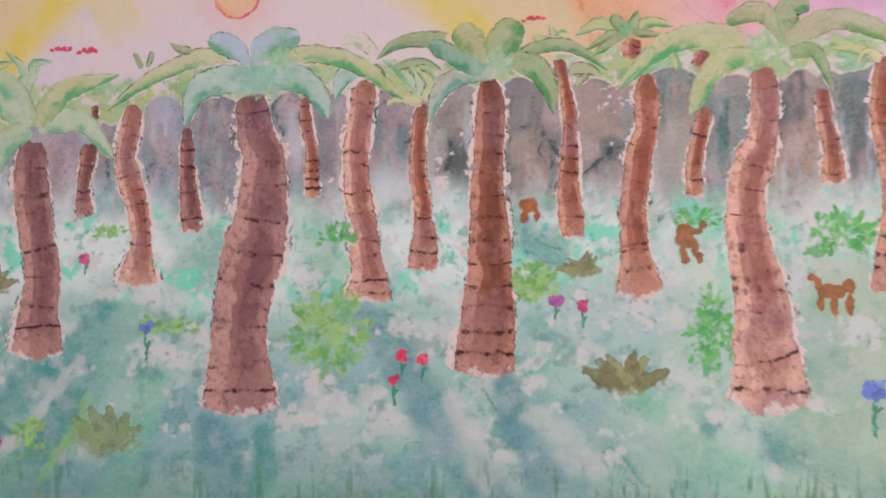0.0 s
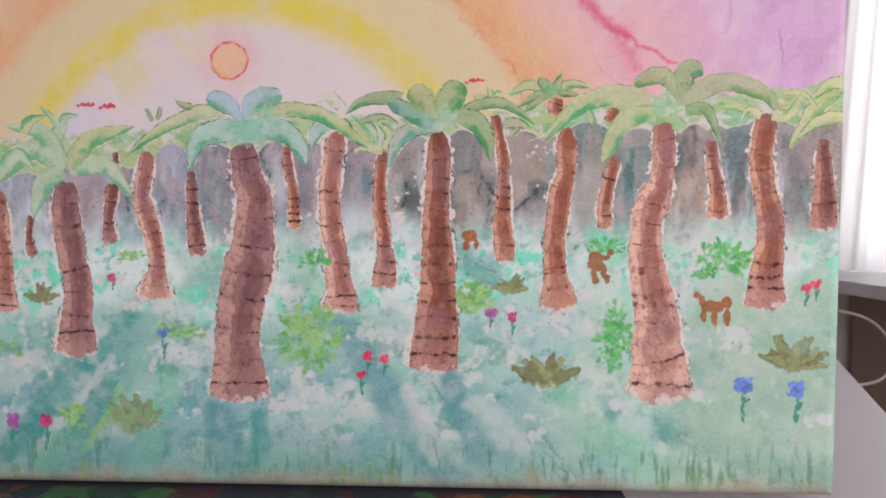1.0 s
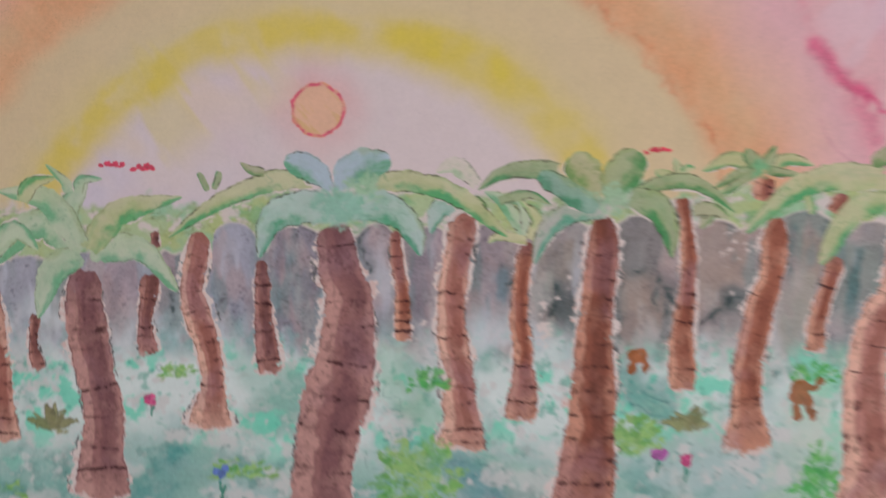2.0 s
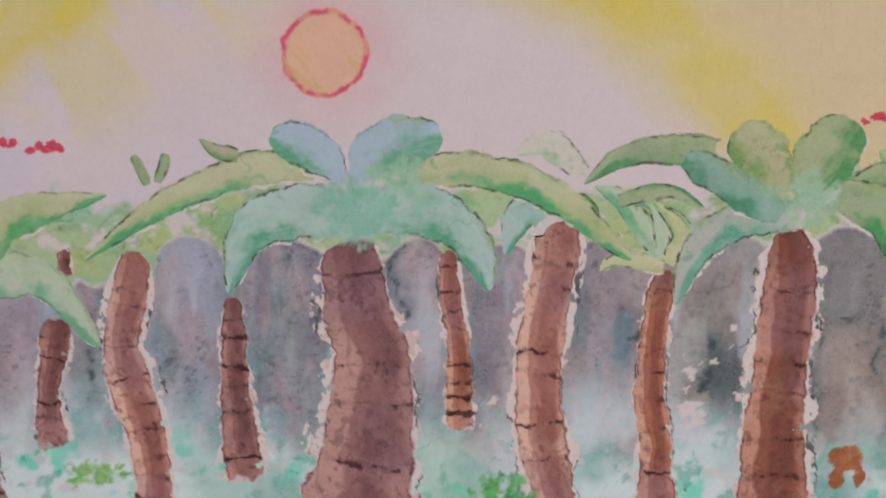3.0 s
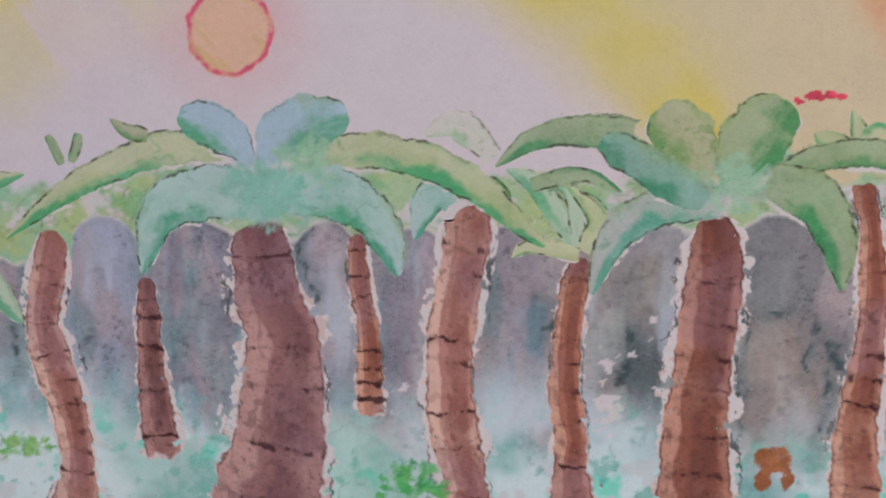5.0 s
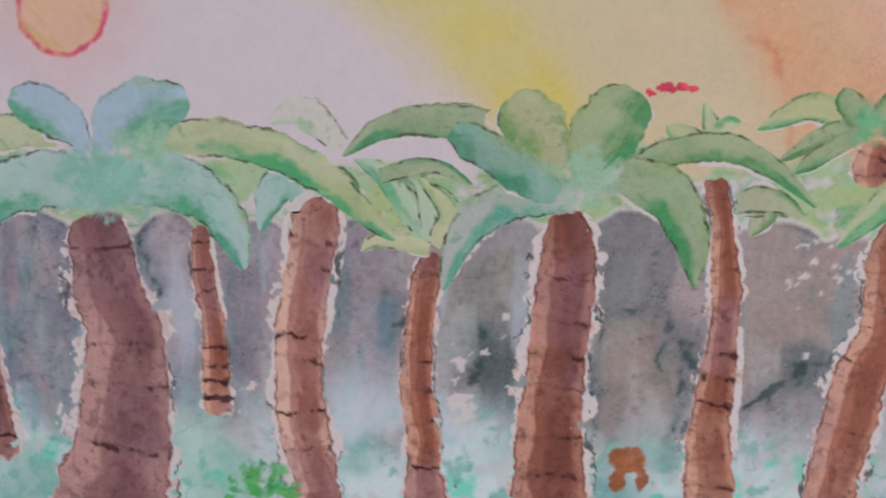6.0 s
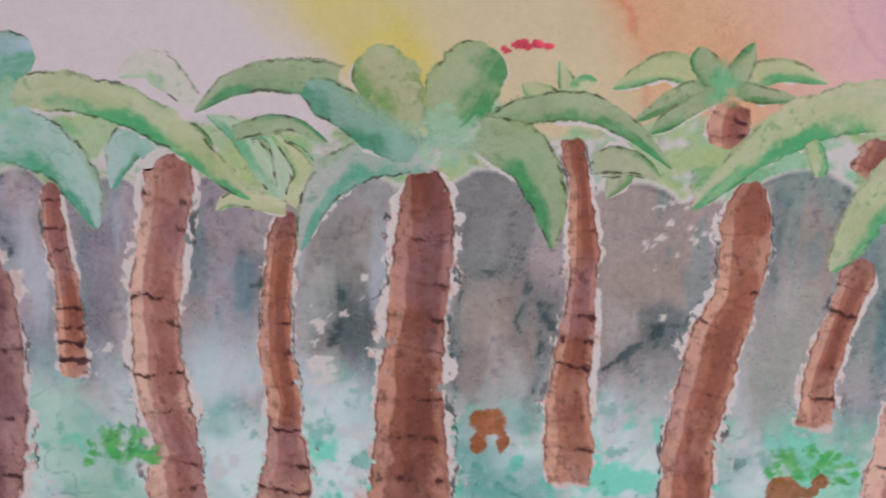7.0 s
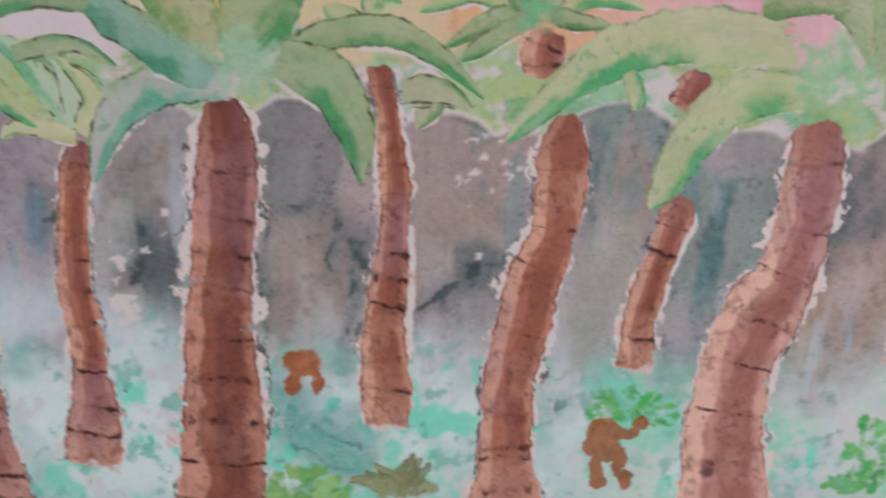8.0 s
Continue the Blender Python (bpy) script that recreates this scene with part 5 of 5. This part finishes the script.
for n, (pts, wide, tones, under, shape) in enumerate((
        ([(-12.20, 28.00), (-14.33, 27.89), (-16.15, 27.25), (-18.00, 26.23), (-20.18, 24.56)], 1.15, GOLD_SET, 1, "sickle"),
        ([(-9.40, 28.02), (-7.18, 28.07), (-5.59, 27.76), (-3.98, 26.93), (-2.71, 25.90), (-1.90, 25.27)], 1.26, GOLD_SET, -1, "sickle"),
        ([(-11.35, 27.42), (-12.35, 28.55), (-13.89, 29.05)], 1.58, BLUE_SET, 1, "lobe"),
        ([(-11.17, 27.42), (-10.21, 28.61), (-8.26, 29.25)], 1.85, BLUE_SET, -1, "lobe"),
        ([(-10.69, 26.39), (-13.06, 26.50), (-14.61, 25.73), (-15.22, 23.66)], 1.95, SEA_SET, 1, "sickle"),
        ([(-11.45, 26.46), (-9.10, 26.69), (-7.67, 26.20), (-6.93, 25.24), (-6.55, 24.04)], 1.88, SEA_SET, -1, "sickle"),
        ([(-17.90, 27.20), (-18.10, 27.70), (-18.40, 28.20)], 0.41, LEAF_SET, 1, "bar"), ([(-17.60, 27.30), (-17.40, 27.80), (-17.30, 28.30)], 0.41, LEAF_SET, 1, "bar"),
        ([(-14.90, 28.30), (-15.60, 28.40), (-16.20, 28.80)], 0.58, PALE_SET, 1, "sickle"))):
    frond(P3, pts, wide, tones, 1150 + n, shape, under, 0.6)
heart([(-9.80, 27.80, 0.8, 0.55), (-9.30, 27.60, 0.8, 0.55)], tint(150, 180, 150), 1161, "pale green wash where two painted leaves meet")
heart([(-11.10, 26.75, 1.25, 0.75), (-10.30, 26.55, 1.25, 0.7)], tint(136, 178, 160), 1160, "sea green heart of a palm crown")

p = trunk([(2.91, 26.42, 0.80), (3.13, 25.80, 1.44), (3.21, 24.57, 1.69), (3.13, 22.97, 1.71), (3.06, 21.31, 1.83), (3.03, 19.58, 1.97), (3.12, 17.80, 2.28), (3.18, 15.94, 2.56), (3.18, 14.59, 2.68), (3.03, 12.37, 3.15), (2.95, 10.39, 3.44), (2.93, 8.81, 3.60)], RUSSET, [(25.4, 0.4), (24.5, 0.4), (23.2, 0.5), (22.1, 1), (21.1, 0.3), (19.4, 0.6), (18.2, 0.5), (16.9, 0.8), (15.5, 0.9), (14.2, 0.7), (12.9, 0.5), (11.5, 0.9), (10.2, 1)], 1170, 1.3, "tall straight painted palm with a rust-brown trunk")
P5 = p
for n, (pts, wide, tones, under, shape) in enumerate((
        ([(0.84, 28.90), (-1.13, 28.91), (-2.49, 28.62), (-3.67, 27.70)], 1.05, LEAF_SET, 1, "sickle"),
        ([(2.96, 27.61), (2.04, 28.81), (1.16, 29.70)], 1.90, PALE_SET, 1, "lobe"),
        ([(3.13, 27.53), (3.99, 28.78), (4.83, 30.05)], 2.20, LEAF_SET, -1, "lobe"),
        ([(4.73, 27.75), (6.16, 28.45), (7.57, 28.56), (8.89, 27.99), (10.25, 26.90)], 0.95, LEAF_SET, -1, "sickle"),
        ([(3.61, 26.96), (1.75, 26.79), (0.49, 26.17), (-0.15, 25.19), (-0.48, 23.79)], 1.38, GREY_SET, 1, "sickle"),
        ([(4.43, 27.70), (5.87, 27.16), (6.66, 25.95), (6.98, 24.35)], 1.60, LEAF_SET, -1, "sickle"),
        ([(2.83, 26.90), (1.17, 27.81), (-0.48, 28.72)], 1.16, JADE_SET, 1, "bar"))):
    frond(P5, pts, wide, tones, 1180 + n, shape, under, 1.0 if shape == "bar" else 0.7)
heart([(3.10, 27.50, 0.75, 0.62), (3.60, 27.40, 0.8, 0.6)], tint(152, 180, 150), 1190, "pale green heart of a palm crown")

p = trunk([(19.28, 27.11, 1.41), (19.39, 25.50, 1.64), (19.39, 24.55, 1.64), (19.34, 23.57, 1.66), (19.07, 22.55, 1.95), (18.66, 21.49, 2.38), (18.23, 19.88, 2.09), (18.21, 18.61, 2.27), (18.24, 17.13, 2.41), (19.05, 13.10, 3.18), (19.04, 11.14, 3.46), (19.36, 9.18, 4.04), (19.33, 6.75, 4.80)], BLUSH, [(25.9, 0.4), (24.0, 0.5), (22.7, 0.5), (21.3, 0.4), (19.9, 0.6), (18.3, 0.7), (16.7, 0.45), (14.9, 0.65), (13.9, 0.6), (12.9, 0.5), (10.0, 0.9), (8.2, 1)], 1200, 1.0, "tall bent painted palm with a rosewood-brown trunk")
P8 = p
for n, (pts, wide, tones, under, shape) in enumerate((
        ([(18.60, 29.00), (15.33, 29.06), (13.62, 28.50), (12.25, 27.40), (10.75, 25.75)], 1.60, GOLD_SET, 1, "sickle"),
        ([(20.60, 28.40), (19.30, 30.40), (17.10, 29.90)], 1.40, PALE_SET, 1, "lobe"), ([(20.60, 28.40), (20.90, 30.60), (22.10, 30.80)], 1.65, LEAF_SET, -1, "lobe"),
        ([(20.50, 28.60), (23.50, 30.00), (26.30, 29.20), (27.70, 27.40)], 1.57, PALE_SET, -1, "sickle"),
        ([(20.80, 28.00), (22.40, 28.00), (23.40, 25.60)], 1.07, LEAF_SET, -1, "sickle"),
        ([(19.00, 27.89), (17.08, 27.59), (15.98, 26.40), (15.32, 24.95), (15.00, 24.27)], 1.52, GOLD_SET, 1, "sickle"),
        ([(13.90, 28.00), (14.20, 27.50), (14.30, 27.00)], 0.58, GOLD_SET, 1, "bar"))):
    frond(P8, pts, wide, tones, 1210 + n, shape, under, 0.35)
heart([(19.10, 28.60, 0.9, 0.6), (20.20, 28.20, 0.9, 0.4)], tint(146, 178, 138), 1220, "green heart of a palm crown")
for n, (pts, wide) in enumerate((([(26.30, 27.60), (24.70, 28.20), (23.40, 28.20)], 0.83), ([(26.30, 27.60), (25.30, 28.00), (24.80, 27.20)], 0.66), ([(26.90, 27.60), (28.30, 27.80), (29.10, 29.40)], 0.91))):
    frond(P9, pts, wide, STRAW_SET, 1225 + n, "sickle", 1, 0.3)

# ---- flowers and brown blots ----
PINK, VIOLET, BLUE = tint(188, 44, 110), tint(164, 74, 148), tint(92, 112, 186)
for n, (u0, v0, size, colour, stem, petals, label) in enumerate((
        (-28.98, 4.82, 0.80, VIOLET, 1.9, 4, "violet painted flower on a thin stem"), (-26.37, 4.90, 0.75, PINK, 2.3, 4, "magenta painted flower on a green stem"),
        (-2.03, 10.03, 0.52, RED, 1.3, 4, "red painted flower on a green stem"), (-0.76, 9.77, 0.48, RED, 1.2, 5, "red painted flower on a green stem"),
        (-2.45, 8.60, 0.44, RED, 1.5, 3, "red painted flower on a green stem"), (7.08, 13.28, 0.55, VIOLET, 1.2, 4, "violet painted flower on a pale stem"),
        (8.63, 12.99, 0.50, PINK, 1.3, 4, "magenta painted flower on a green stem"), (25.41, 8.23, 0.95, BLUE, 2.6, 4, "blue painted iris on a green stem"),
        (29.20, 7.87, 0.85, BLUE, 2.3, 4, "blue painted iris on a green stem"), (29.70, 15.30, 0.54, RED, 1.2, 3, "pink painted flower on a grey stem"),
        (30.40, 15.60, 0.54, RED, 1.2, 3, "pink painted flower on a grey stem"), (-21.12, 15.63, 0.50, PINK, 0.9, 4, "small magenta painted flower"),
        (-17.34, 11.60, 0.60, BLUE, 1.9, 3, "small blue painted flower on a thin stem"))):
    flower(u0, v0, size, colour, stem, 1500 + 11 * n, petals, label)
BROWN = tint(150, 84, 44)
dab("brown_blot", [(5.51, 18.89, 0.60, 0.45), (5.23, 18.25, 0.2, 0.42), (5.95, 18.35, 0.2, 0.38)], BROWN, 1600, "small plain brown blot among the trunks", True)
dab("brown_blot", [(14.55, 17.45, 0.55, 0.40), (14.30, 16.95, 0.30, 0.42), (14.80, 16.85, 0.55, 0.46), (15.28, 17.40, 0.40, 0.20), (15.65, 17.74, 0.24, 0.26), (14.53, 16.20, 0.22, 0.46), (14.65, 15.66, 0.26, 0.26), (15.20, 16.35, 0.22, 0.46), (15.48, 15.86, 0.25, 0.30)], BROWN, 1601, "plain brown blot below a green tuft")
dab("brown_blot", [(23.10, 13.90, 0.85, 0.42), (24.05, 14.15, 0.40, 0.42), (22.30, 14.32, 0.28, 0.36), (22.00, 14.74, 0.34, 0.22), (22.40, 13.34, 0.22, 0.60), (23.22, 13.10, 0.26, 0.66), (24.12, 13.12, 0.23, 0.70)], BROWN, 1602, "plain brown blot on the grass")

# ---- the desk, and what the canvas stands on ----
desk = tagged(empty("desk", 0, 0, 0), "plain white laminate desk top on steel legs", "desk")
turn = pose(0.60, 0.64, 0, 0, 0, -15)
bm = box(bmesh.new(), (-1.6, -1.10, 0.722), (0.0, 0.26, 0.75), 0.003)
bm.transform(turn)
part("desktop", bm, WHITE_TOP, desk, "smooth white laminate top")
for lx, ly in ((-1.52, -1.02), (-0.08, -1.02), (-1.52, 0.18), (-0.08, 0.18)):
    bm = box(bmesh.new(), (lx - 0.02, ly - 0.02, 0.0), (lx + 0.02, ly + 0.02, 0.7215), 0.002)
    bm.transform(turn)
    part("leg", bm, LEGS, desk)

rest = tagged(empty("paint_board", 0, 0, 0.75), "dark wooden board smeared with bright paint under a canvas", "board")
# the front part is unseen, widened to block light bounced off the desk
part("board", box(bmesh.new(), (-0.46, -0.10, 0.0003), (0.17, 0.06, 0.0125), 0.001), BOARD, rest)
# this strip puts the shadow below the canvas into colour and carries it
part("gap_strip", box(bmesh.new(), (-0.46, 0.010, 0.0126), (0.17, 0.034, 0.01395), 0.0005), DARK, rest, "black strip for the shaded gap, carrying the canvas")
SMEARS = [surface("smear_paint", a, tuple(c * 0.6 for c in a), 90, 0.4, 0.5) for a in ((0.11, 0.015, 0.03), (0.05, 0.16, 0.05), (0.02, 0.07, 0.05), (0.22, 0.07, 0.03), (0.07, 0.02, 0.03), (0.02, 0.025, 0.045), (0.03, 0.03, 0.05))]
rng = np.random.RandomState(8)
for k in range(34):
    x0 = -0.45 + 0.018 * k + 0.006 * rng.rand()
    bm = bmesh.new()
    rim = [bm.verts.new((x0 + (0.010 + 0.008 * rng.rand()) * math.cos(a), -0.014 + 0.016 * math.sin(a) * (0.6 + 0.4 * rng.rand()), 0.0124)) for a in np.linspace(0, 2 * math.pi, 14, endpoint=False)]
    top = bm.faces.new(rim)
    grown = bmesh.ops.extrude_face_region(bm, geom=[top])["geom"]
    bmesh.ops.translate(bm, verts=[g for g in grown if isinstance(g, bmesh.types.BMVert)], vec=(0, 0, 0.0004 + 0.0004 * rng.rand()))
    part("paint_smear", bm, SMEARS[rng.randint(len(SMEARS))], rest)

# ---- the room ----
def slab(name, lo, hi, material, label="", category=""):
    return tagged(part(name, box(bmesh.new(), lo, hi), material), label, category, "", "structure")


slab("floor", (-3.2, -3.0, -0.05), (3.2, 3.2, 0.0), FLOOR, "dark brown wooden floor", "floor")
slab("ceiling", (-3.2, -3.0, 2.5), (3.2, 3.2, 2.6), WALL, "plain pale ceiling", "ceiling")
slab("wall_west", (-3.3, -3.0, 0.0), (-3.2, 3.2, 2.5), WALL, "plain cream plaster wall", "wall")
slab("wall_east", (1.9, -3.0, 0.0), (2.0, -1.75, 2.5), WALL, "plain cream plaster wall", "wall")


slab("wall_east", (1.9, -0.55, 0.0), (2.0, 2.4, 2.5), WALL, "plain cream plaster wall", "wall")
# opening made for the added east fill; no window is known here
slab("wall_east", (1.9, -1.75, 0.0), (2.0, -0.55, 0.85), WALL, "cream plaster wall below an added opening", "wall")
slab("wall_east", (1.9, -1.75, 2.1), (2.0, -0.55, 2.5), WALL, "cream plaster wall above an added opening", "wall")


def wall_with_window(name, y0, y1, x0, x1, z0, z1):
    bm = bmesh.new()
    for lo, hi in (((-3.2, y0, 0), (x0, y1, 2.5)), ((x1, y0, 0), (1.9, y1, 2.5)), ((x0, y0, 0), (x1, y1, z0)), ((x0, y0, z1), (x1, y1, 2.5))):
        box(bm, lo, hi)
    return tagged(part(name, bm, WALL), "cream plaster wall with a window opening", "wall", "", "structure")


# the south window is unseen, assumed for the light from behind the viewer
wall_with_window("wall_south", -3.12, -3.0, 0.0, 1.8, 0.85, 2.2)
wall_with_window("wall_north", 2.4, 2.52, 1.36, 1.85, 0.70, 2.2)
for name, y, x0, x1, z0, z1 in (("window_1", 2.45, 1.36, 1.85, 0.70, 2.2), ("window_2", -3.06, 0.0, 1.8, 0.85, 2.2)):
    win = tagged(empty(name, (x0 + x1) / 2, y, z0), "white framed window with clear panes", "window", "", "structure")
    w, h = (x1 - x0) / 2, z1 - z0
    for lo, hi in (((-w, -0.03, 0), (-w + 0.06, 0.03, h)), ((w - 0.06, -0.03, 0), (w, 0.03, h)), ((-w + 0.06, -0.03, 0), (w - 0.06, 0.03, 0.06)), ((-w + 0.06, -0.03, h - 0.06), (w - 0.06, 0.03, h)), ((-0.03, -0.03, 0.06), (0.03, 0.03, h - 0.06))):
        part("window_frame", box(bmesh.new(), lo, hi, 0.004), SILL, win)
    for lo, hi in (((-w + 0.06, -0.004, 0.06), (-0.03, 0.004, h - 0.06)), ((0.03, -0.004, 0.06), (w - 0.06, 0.004, h - 0.06))):
        pane = part("pane", box(bmesh.new(), lo, hi), glass_mat, win)
        pane.visible_shadow = False

# a low white ledge before the window, turned like the desk
ledge = tagged(empty("window_ledge", 0, 0, 0), "white painted cabinet ledge below a bright window", "ledge")
turn = pose(1.13, 2.10, 0, 0, 0, 12.0)
bm = box(bmesh.new(), (0.0, -1.30, 0.715), (0.75, 0.2, 0.755), 0.004)
bm.transform(turn)
part("ledge_top", bm, SILL, ledge, "white gloss top")
bm = box(bmesh.new(), (0.30, -1.25, 0.0), (0.72, 0.18, 0.7145), 0.003)
bm.transform(turn)
part("body", bm, FLOOR, ledge, "brown wooden body")

# sheer curtain gathered before the window
bm = bmesh.new()
rows = []
for k in range(90):
    f = k / 89
    x = 1.258 + 0.59 * f
    fold = 0.015 * math.sin(f * 30) + 0.006 * math.sin(f * 67 + 1)
    rows.append([bm.verts.new((x + 0.072 * (z - 0.76) * (1 - f), 2.30 + fold, z)) for z in (0.76, 1.2, 1.7, 2.3)])
for a, b in zip(rows, rows[1:]):
    for k in range(3):
        bm.faces.new((a[k], b[k], b[k + 1], a[k + 1]))
curtain = tagged(part("curtain", bm, curtain_mat), "sheer white curtain lit by daylight from a window", "curtain")
rod = bmesh.new()
bmesh.ops.create_cone(rod, segments=14, radius1=0.012, radius2=0.012, depth=0.68, cap_ends=True, matrix=pose(1.555, 2.3, 2.31, 0, 90, 0))
tagged(part("curtain_rod", rod, LEGS), "thin steel rod that carries a sheer curtain", "curtain rod")

# a loose white cable hanging from the ledge behind the desk
curve = bpy.data.curves.new("cable", "CURVE")
curve.dimensions, curve.bevel_depth, curve.bevel_resolution = "3D", 0.004, 3
line = curve.splines.new("BEZIER")
stops = ((1.02, 1.75, 0.70), (1.13, 1.62, 0.66), (1.10, 1.50, 0.56), (0.96, 1.45, 0.53), (0.80, 1.40, 0.52))
line.bezier_points.add(len(stops) - 1)
for bp, co in zip(line.bezier_points, stops):
    bp.co, bp.handle_left_type, bp.handle_right_type = co, "AUTO", "AUTO"
cable = new("cable", curve)
curve.materials.append(CABLE)
tagged(cable, "thin white cable hanging in a loop behind the desk", "cable")
